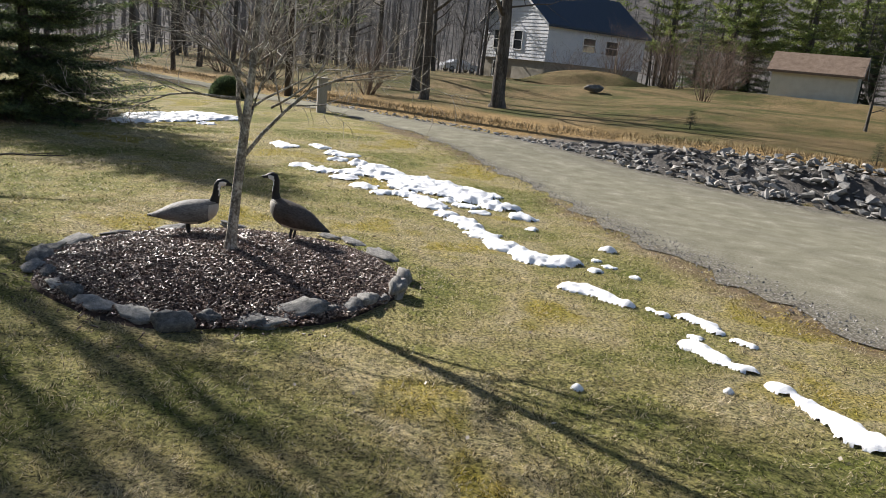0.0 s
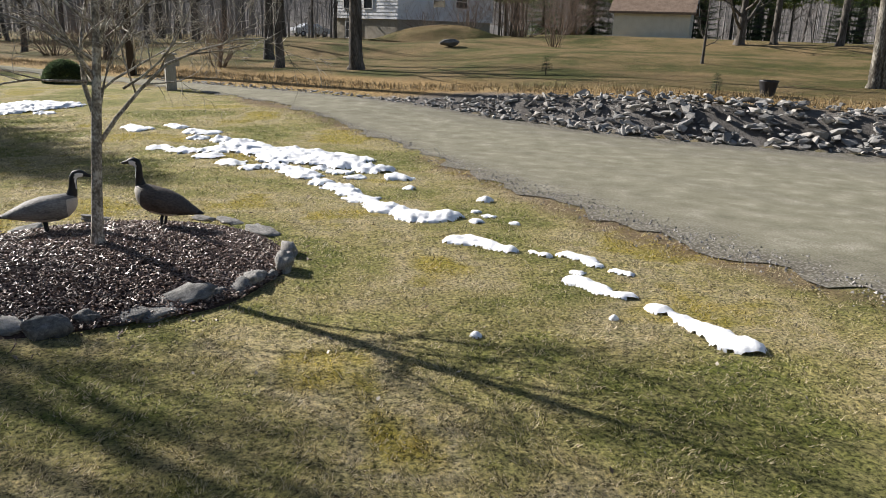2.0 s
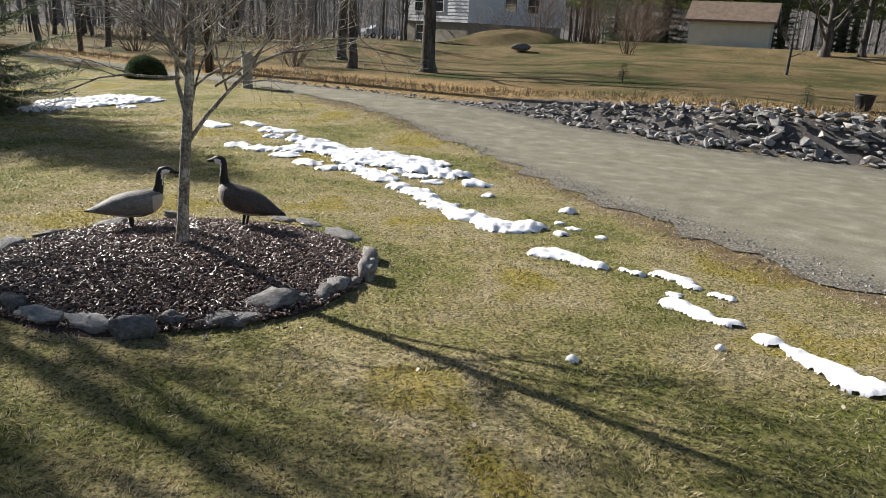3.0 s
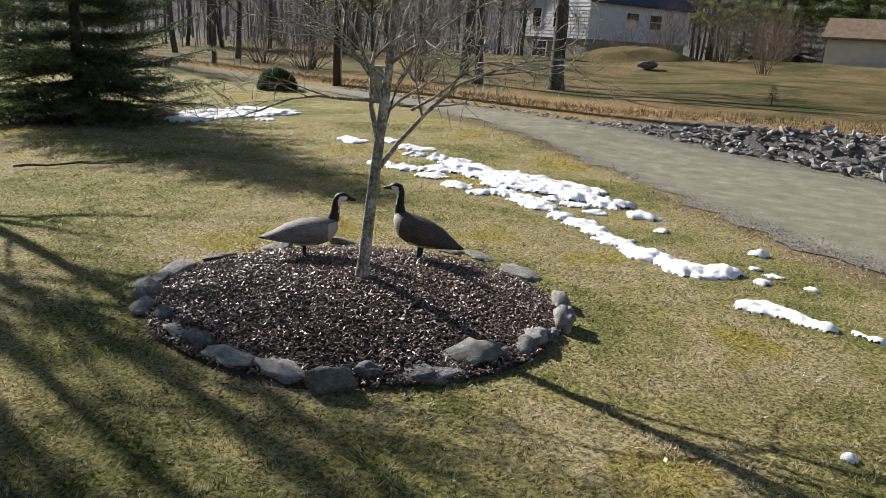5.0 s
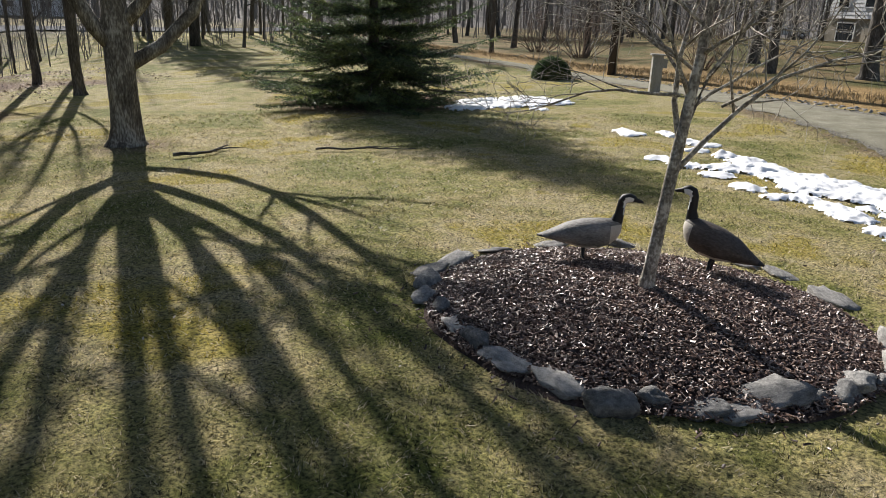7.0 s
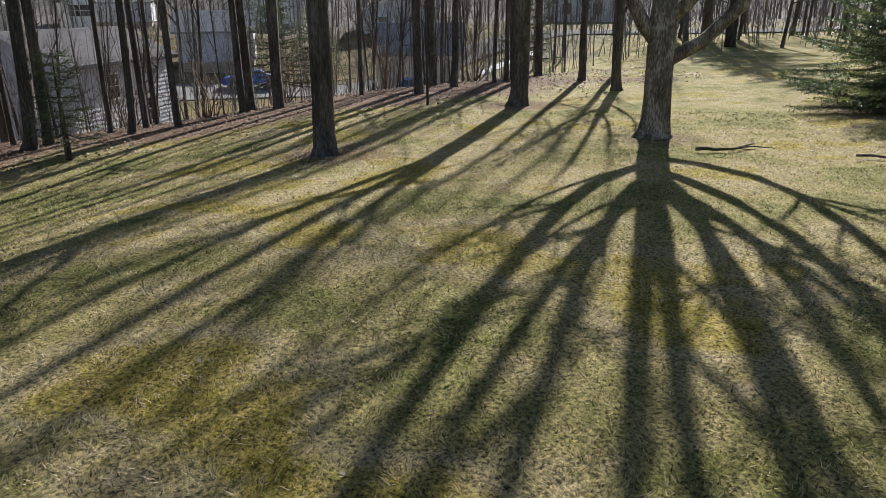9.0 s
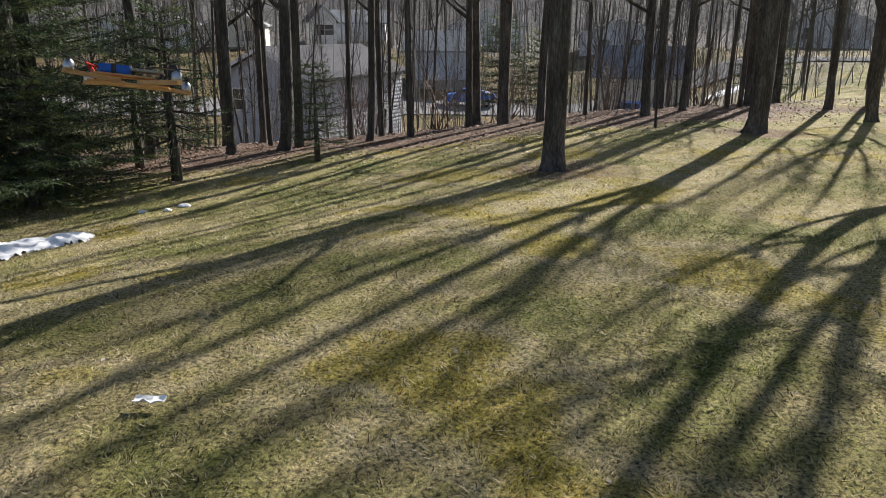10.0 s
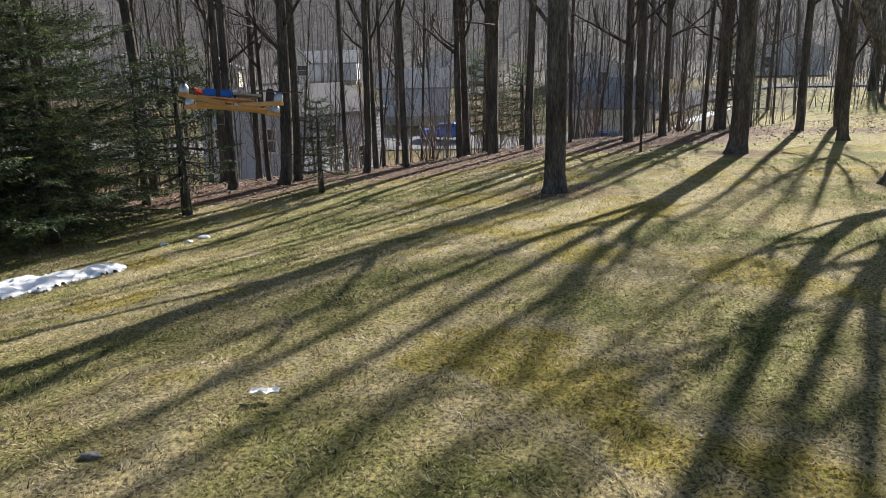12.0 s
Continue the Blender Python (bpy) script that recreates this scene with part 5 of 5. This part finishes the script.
# ---- cars ----
def car(at, rz, paint, label):
    ob = thing("car", at, rz, label, "car", "parked cars")
    prof = [(-2.15, .35), (-2.2, .75), (-2.0, .95), (-1.25, 1.0), (-.6, 1.42), (.75, 1.45), (1.55, 1.02), (2.1, .98), (2.18, .6), (2.1, .35)]
    a = Acc()
    v = [(x, y * (1 if z < 1.05 else .78), z) for y in (-.86, -.8, .8, .86) for x, z in prof]
    k = len(prof)
    f = [(j * k + i, j * k + (i + 1) % k, (j + 1) * k + (i + 1) % k, (j + 1) * k + i) for j in range(3) for i in range(k)]
    f += [tuple(range(k))[::-1], tuple(3 * k + i for i in range(k))]
    a.add(v, f)
    part("body", a, paint, ob, smooth=False)
    a = Acc()
    for sg in (-1, 1):
        a.add([(-1.1, sg * .845, 1.03), (-.55, sg * .7, 1.36), (.7, sg * .7, 1.38), (1.35, sg * .845, 1.04)], [(0, 1, 2, 3)])
    a.add([(-1.22, -.65, 1.04), (-.64, -.58, 1.4), (-.64, .58, 1.4), (-1.22, .65, 1.04)], [(0, 1, 2, 3)])
    part("glazing", a, GLASS, ob, smooth=False)
    for x in (-1.35, 1.35):
        for y in (-.8, .8):
            w = Acc()
            w.tube([(x, y - .1, .32), (x, y + .1, .32)], [.33, .33], 16)
            wh = part("wheel", w, DARK, ob)
            w = Acc()
            w.tube([(x, y - .115, .32), (x, y + .115, .32)], [.19, .19], 12)
            part("rim", w, SILVER, wh)
    return ob


car((-11.4, 88, gz(-11.4, 88)), 215, CAR_SILVER, "silver car parked beyond the field")
street = resample([(-57, -30), (-59, -14), (-62, 2), (-60, 18), (-53, 34), (-45, 52)], 60)
sv = []
for p, q in zip(street, np.gradient(street, axis=0)):
    nrm = np.array([-q[1], q[0]]) / np.hypot(*q)
    for k in range(9):
        e = p + nrm * (k - 4) * .85
        sv.append((e[0], e[1], gz(*e) + .1))
tagged(mesh_ob("road_2", sv, [(i * 9 + k, i * 9 + k + 1, i * 9 + k + 10, i * 9 + k + 9) for i in range(59) for k in range(8)], ASPHALT), "pale asphalt street down in the valley", "street", kind="structure")
car((-62.5, 6.6, gz(-62.5, 6.6) + .1), 80, BLUE, "blue car parked in the valley")
car((-66, -3, gz(-66, -3) + .05), 100, CAR_SILVER, "silver car parked in the valley")
car((-51, 16.6, gz(-51, 16.6)), 150, BLUE, "blue car parked in the valley")

# ---- post at the driveway's near end ----
pp = thing("white_post", (3.72, 3.95, gz(3.72, 3.95)), 20, label="square white painted post by the driveway", category="post")
pp.matrix_basis = pose(3.72, 3.95, gz(3.72, 3.95), 0, 2.5, 20)
box_part("post", (-.055, -.055, -.2), (.055, .055, 2.3), PAINT, pp, bevel=.006)
box_part("cap", (-.075, -.075, 2.3), (.075, .075, 2.33), PAINT, pp, bevel=.006)
box_part("bracket", (.055, -.02, .3), (.12, .02, .44), PAINT, pp, bevel=.004)
box_part("foot", (.16, -.04, -.02), (.26, .05, .05), PAINT, pp, bevel=.006)

# ---- flying wooden drone ----
dr = thing("drone", (-5.08, -1.1, 1.34), 98, label="home-built orange plywood drone hovering over the lawn", category="drone")
dr.matrix_basis = pose(-5.02, -1.05, 1.28, -12, 7, 98) @ Matrix.Diagonal((1.2, 1.2, 1.2, 1))
frame_acc = [("plate", (-.16, -.06, 0), (.16, .06, .008)), ("plate", (-.15, -.05, .035), (.1, .05, .042))]
for nm, lo, hi in frame_acc:
    box_part(nm, lo, hi, PLY, dr, bevel=.002)
for sx, sy in ((1, 1), (1, -1), (-1, 1), (-1, -1)):
    arm = Acc()
    e = Matrix.Rotation(math.atan2(sy * .8, sx), 4, "Z")
    arm.box((.05, -.013, .008), (.28, .013, .024), e)
    ao = part("arm", arm, PLY, dr, smooth=False)
    c = e @ Vector((.26, 0, 0))
    mo = Acc()
    mo.tube([(c.x, c.y, .022), (c.x, c.y, .03), (c.x, c.y, .05), (c.x, c.y, .068)], [.02, .021, .021, .007], 14)
    part("motor", mo, SILVER, ao)
    pr = Acc()
    pr.box((-.11, -.011, .068), (.11, .011, .071), Matrix.Translation((c.x, c.y, 0)) @ Matrix.Rotation(sx * .7 + sy, 4, "Z"))
    part("propeller", pr, DARK, ao, smooth=False)
box_part("battery", (-.13, -.025, .045), (0.0, .025, .082), BLUE, dr, "blue battery pack", .006)
box_part("strap", (-.075, -.027, .043), (-.055, .027, .084), DARK, dr)
box_part("top_board", (.0, -.04, .062), (.13, .04, .072), WEATHERED, dr, "pale grey top board", .002)
for px in (.01, .12):
    box_part("spacer", (px - .006, -.012, .042), (px + .006, .012, .062), DARK, dr)
cm = box_part("action_camera", (.15, -.034, .045), (.185, .034, .105), DARK, dr, "dark boxed action camera", .005)
lens_acc = Acc()
lens_acc.tube([(.185, .01, .08), (.197, .01, .08)], [.013, .012], 12)
part("lens", lens_acc, DARK, cm)
for sg in (-1, 1):
    w = Acc()
    w.tube([(-.12, sg * .02, .06), (-.17, sg * .03, .075), (-.15, sg * .05, .045)], [.004, .004, .004], 6)
    part("wire", w, RED, dr)

# ---- fallen sticks and litter on the lawn ----
def stick(pts, r, label):
    ob = thing("fallen_stick", (pts[0][0], pts[0][1], gz(*pts[0])), label=label, category="stick")
    srg = np.random.default_rng(int(abs(pts[0][0] * 100)))
    full = [(x - pts[0][0] + srg.normal(0, .02), y - pts[0][1] + srg.normal(0, .02), gz(x, y) - gz(*pts[0]) + r + .015 + .03 * srg.random()) for x, y in resample(pts, 9)]
    a = Acc()
    a.tube(full, np.linspace(r, r * .35, 9), 6)
    part("stem", a, BARK, ob)
    for i in (3, 5):
        a = Acc()
        p = np.array(full[i])
        a.tube([p, p + np.array([.15, .12, .03]), p + np.array([.3, .32, .02])], [r * .5, r * .35, r * .15], 4)
        part("side_twig", a, BARK, ob)


stick([(-8.5, 9.45), (-7.9, 9.85), (-7.13, 10.28)], .02, "thin fallen stick on the lawn")
stick([(-9.83, 7.84), (-9.56, 8.15), (-9.75, 8.8)], .03, "crooked fallen branch on the lawn")
bm = bmesh.new()
bmesh.ops.create_grid(bm, x_segments=8, y_segments=4, size=.5)
for v in bm.verts:
    v.co.z = .12 * noise.noise(v.co * 4) + .25 * (v.co.y + .3) ** 2
    v.co.x *= .15
    v.co.y *= .05
    v.co.z = v.co.z * .14 + .012
bmesh.ops.solidify(bm, geom=bm.faces[:], thickness=.004)
me = bpy.data.meshes.new("paper_scrap")
bm.to_mesh(me)
bm.free()
me.materials.append(PAINT)
lit = new("paper_scrap", me)
lit.matrix_basis = pose(-4.33, -.9, gz(-4.33, -.9) + .03, -24, 0, 85)
tagged(lit, "crumpled white scrap lying on the lawn", "litter")
ob = new("stone", EDGE_MESH[2])
ob.matrix_basis = pose(-3.84, -1.6, gz(-3.84, -1.6) + .01, 0, 0, 85) @ Matrix.Diagonal((.085, .045, .03, 1))
tagged(ob, "small flat tan stone lying on the lawn", "stone")

# ---- stone bank along the driveway ----
QUARRY = [rock_mesh("stone", 100 + k, SLATE, .45 + .05 * (k % 4), angular=True) for k in range(14)]
bank = thing("stone_bank", label="sloping bank of loose blue-grey quarry stone", category="stone wall")
qrng = np.random.default_rng(31)
spots = []
fl = FAR_L
seg = np.gradient(fl, axis=0)
seg /= np.linalg.norm(seg, axis=1)[:, None]
lengths = np.r_[0, np.cumsum(np.hypot(*np.diff(fl, axis=0).T))]
total = lengths[-1]
for k in range(4200):
    s = qrng.random() * total
    x, y = np.interp(s, lengths, fl[:, 0]), np.interp(s, lengths, fl[:, 1])
    if x < -9 or x > 17:
        continue
    full = float(sm((x + 1.0) / 6.5))
    if full < qrng.random() * .98 + .02 and qrng.random() > .7:
        continue
    tx, ty = np.interp(s, lengths, seg[:, 0]), np.interp(s, lengths, seg[:, 1])
    d = -.1 + (.45 + 1.1 * full) * qrng.random()
    spots.append((x - ty * d, y + tx * d, d, full))
spots.sort(key=lambda p: p[0] ** 2 + (p[1] - 3) ** 2)
rest = Acc()
for k, (x, y, d, full) in enumerate(spots):
    s = (.085 + .2 * qrng.random() ** 2.4) * (.45 + .55 * full)
    m = pose(x, y, gz(x, y) + s * .1 + .12 * full * qrng.random(), qrng.normal(10, 14), qrng.normal(0, 14), qrng.random() * 360) @ Matrix.Diagonal((s * 1.35, s * 1.1, s * .95, 1))
    if k < 300:
        o = new("stone", QUARRY[k % 14])
        o.parent, o.matrix_basis = bank, m
    else:
        q = QUARRY[k % 14]
        rest.add([m @ v.co for v in q.vertices], [tuple(p.vertices) for p in q.polygons])
tagged(part("stone_fill", rest, SLATE, bank, smooth=False), kind="stuff")

# dry grass over the bank
n = 5200
s = qrng.random(n) * total
tx, ty = np.interp(s, lengths, seg[:, 0]), np.interp(s, lengths, seg[:, 1])
d = .5 + .9 * sm((np.interp(s, lengths, fl[:, 0]) + 3) / 6) + qrng.random(n) * 1.1
px, py = np.interp(s, lengths, fl[:, 0]) - ty * d, np.interp(s, lengths, fl[:, 1]) + tx * d
blades = []
for k in range(3):
    h = .04 + .17 * qrng.random(n) ** 2
    lean = qrng.normal(0, .35, (n, 2)) * h[:, None]
    w = qrng.normal(0, 1, (n, 2))
    w *= (.008 / np.linalg.norm(w, axis=1))[:, None]
    ox, oy = px + qrng.normal(0, .05, n), py + qrng.normal(0, .05, n)
    zz = land(ox, oy)
    blades.append(np.stack([np.c_[ox - w[:, 0], oy - w[:, 1], zz], np.c_[ox + w[:, 0], oy + w[:, 1], zz], np.c_[ox + lean[:, 0], oy + lean[:, 1], zz + h]], 1))
STRAW = mat("dry_grass", [(0.3, (0.17, 0.125, 0.065)), (0.7, (0.42, 0.33, 0.19))], 3, bump=0, island=.4)
tagged(new("dry_grass", fast_mesh("dry_grass", np.vstack(blades).reshape(-1, 3), 3, STRAW)), "dry straw-coloured grass above the stone bank", "grass", kind="stuff")

# dead leaves under the wood
n = 20000
lx, ly = -11 - 16 * qrng.random(n), -10 + 28 * qrng.random(n)
u = -(lx * .93 + ly * .37)
ok = (u > 13.6 + qrng.normal(0, .5, n)) & (u < 26)
lx, ly = lx[ok], ly[ok]
n = len(lx)
yaw, til = qrng.random(n) * 6.283, qrng.normal(0, .5, (n, 2))
a = np.c_[np.cos(yaw), np.sin(yaw), til[:, 0] * .6] * .034
b = np.c_[-np.sin(yaw), np.cos(yaw), til[:, 1] * .6] * .022
c = np.c_[lx, ly, land(lx, ly) + .025]
tagged(new("dead_leaves", fast_mesh("dead_leaves", np.stack([c - a, c - b, c + a, c + b], 1).reshape(-1, 3), 4, LEAF)), "brown fallen leaves under the bare trees", "leaves", kind="stuff")

# gravel crumbs along the driveway's edge
n = 5000
nl = NEAR_L
s = qrng.random(n) ** .6
i = (s * (len(nl) - 1)).astype(int)
gx_, gy_ = nl[i, 0] + qrng.normal(.25, .28, n), nl[i, 1] + qrng.normal(.1, .28, n)
r = .006 + .014 * qrng.random(n) ** 2
c = np.c_[gx_, gy_, land(gx_, gy_) + .02]
tet = np.array([(-1, -.8, -.5), (1, -.6, -.4), (.1, 1, -.5), (0, 0, .8)])
rot = qrng.random(n) * 6.283
pts = np.stack([np.c_[np.cos(rot) * t[0] - np.sin(rot) * t[1], np.sin(rot) * t[0] + np.cos(rot) * t[1], np.full(n, t[2])] * r[:, None] + c for t in tet], 1)
faces = np.concatenate([pts[:, [0, 1, 3]], pts[:, [1, 2, 3]], pts[:, [2, 0, 3]]], 1).reshape(-1, 3)
tagged(new("gravel_edge", fast_mesh("gravel_edge", faces, 3, STONE_CHIPS)), "loose grey gravel along the driveway edge", "gravel", kind="stuff")

# pale scraps of leaf on the lawn
n = 900
th, rd = np.radians(-50 + 192 * qrng.random(n)), 1.6 + 14 * qrng.random(n) ** .8
lx, ly = -.4 - np.sin(th) * rd, .2 + np.cos(th) * rd
ok = (beyond(NEAR_L, lx, ly) < 0) & (np.hypot((lx - BED[0]) / 1.08, ly - BED[1]) > 1.5)
lx, ly = lx[ok], ly[ok]
n = len(lx)
yaw, til = qrng.random(n) * 6.283, qrng.normal(0, .5, (n, 2))
sz = (.006 + .016 * qrng.random(n) ** 2)[:, None]
a = np.c_[np.cos(yaw), np.sin(yaw), til[:, 0]] * sz
b = np.c_[-np.sin(yaw), np.cos(yaw), til[:, 1]] * sz * .6
c = np.c_[lx, ly, land(lx, ly) + .022]
PALE_LEAF = mat("pale_leaf_scraps", [(0.3, (0.16, 0.11, 0.07)), (0.7, (0.6, 0.53, 0.44))], 12, bump=0, island=.5, rough=.8)
tagged(new("leaf_scraps", fast_mesh("leaf_scraps", np.stack([c - a, c - b, c + a, c + b], 1).reshape(-1, 3), 4, PALE_LEAF)), "pale dry leaf scraps scattered on the lawn", "leaves", kind="stuff")

# turf: short blades, denser near where one stands
grng = np.random.default_rng(41)
n = 640000
rad = 1.3 + 16 * grng.random(n) ** 1.5
th = np.radians(-50 + 192 * grng.random(n))
px, py = -.4 - np.sin(th) * rad, .2 + np.cos(th) * rad
ok = (beyond(NEAR_L, px, py) < .02 + grng.normal(0, .16, n)) & (np.hypot((px - BED[0]) / 1.08, py - BED[1]) > 1.44) & (-(px * .93 + py * .37) < 14 + grng.normal(0, .6, n))
px, py, rad = px[ok], py[ok], rad[ok]
n = len(px)
h = (.008 + .014 * grng.random(n)) * (1 + .03 * rad)
cell = .06 + .004 * rad
ci, cj = np.floor((px + .3 * py) / cell), np.floor((py - .25 * px) / cell)
tuft = np.modf(np.abs(np.sin(ci * 12.9898 + cj * 78.233) * 43758.5453))[0]
turn = np.modf(np.abs(np.sin(ci * 39.346 + cj * 11.135) * 24634.6345))[0] * 6.283
keep = grng.random(n) < .1 + 1.1 * tuft
px, py, rad, h, tuft, turn = px[keep], py[keep], rad[keep], h[keep], tuft[keep], turn[keep]
n = len(px)
h = h * (.7 + .7 * tuft)
lean = (np.c_[np.cos(turn), np.sin(turn)] * .9 + grng.normal(0, .75, (n, 2))) * h[:, None]
w = grng.normal(0, 1, (n, 2))
w *= ((.0026 + .0005 * rad) / np.linalg.norm(w, axis=1))[:, None]
zz = land(px, py) - .004
V = np.stack([np.c_[px - w[:, 0], py - w[:, 1], zz], np.c_[px + w[:, 0], py + w[:, 1], zz], np.c_[px + lean[:, 0], py + lean[:, 1], zz + h]], 1).reshape(-1, 3)
tagged(new("grass", fast_mesh("grass", V, 3, BLADE)), "short dormant grass, straw and green", "grass", kind="stuff")
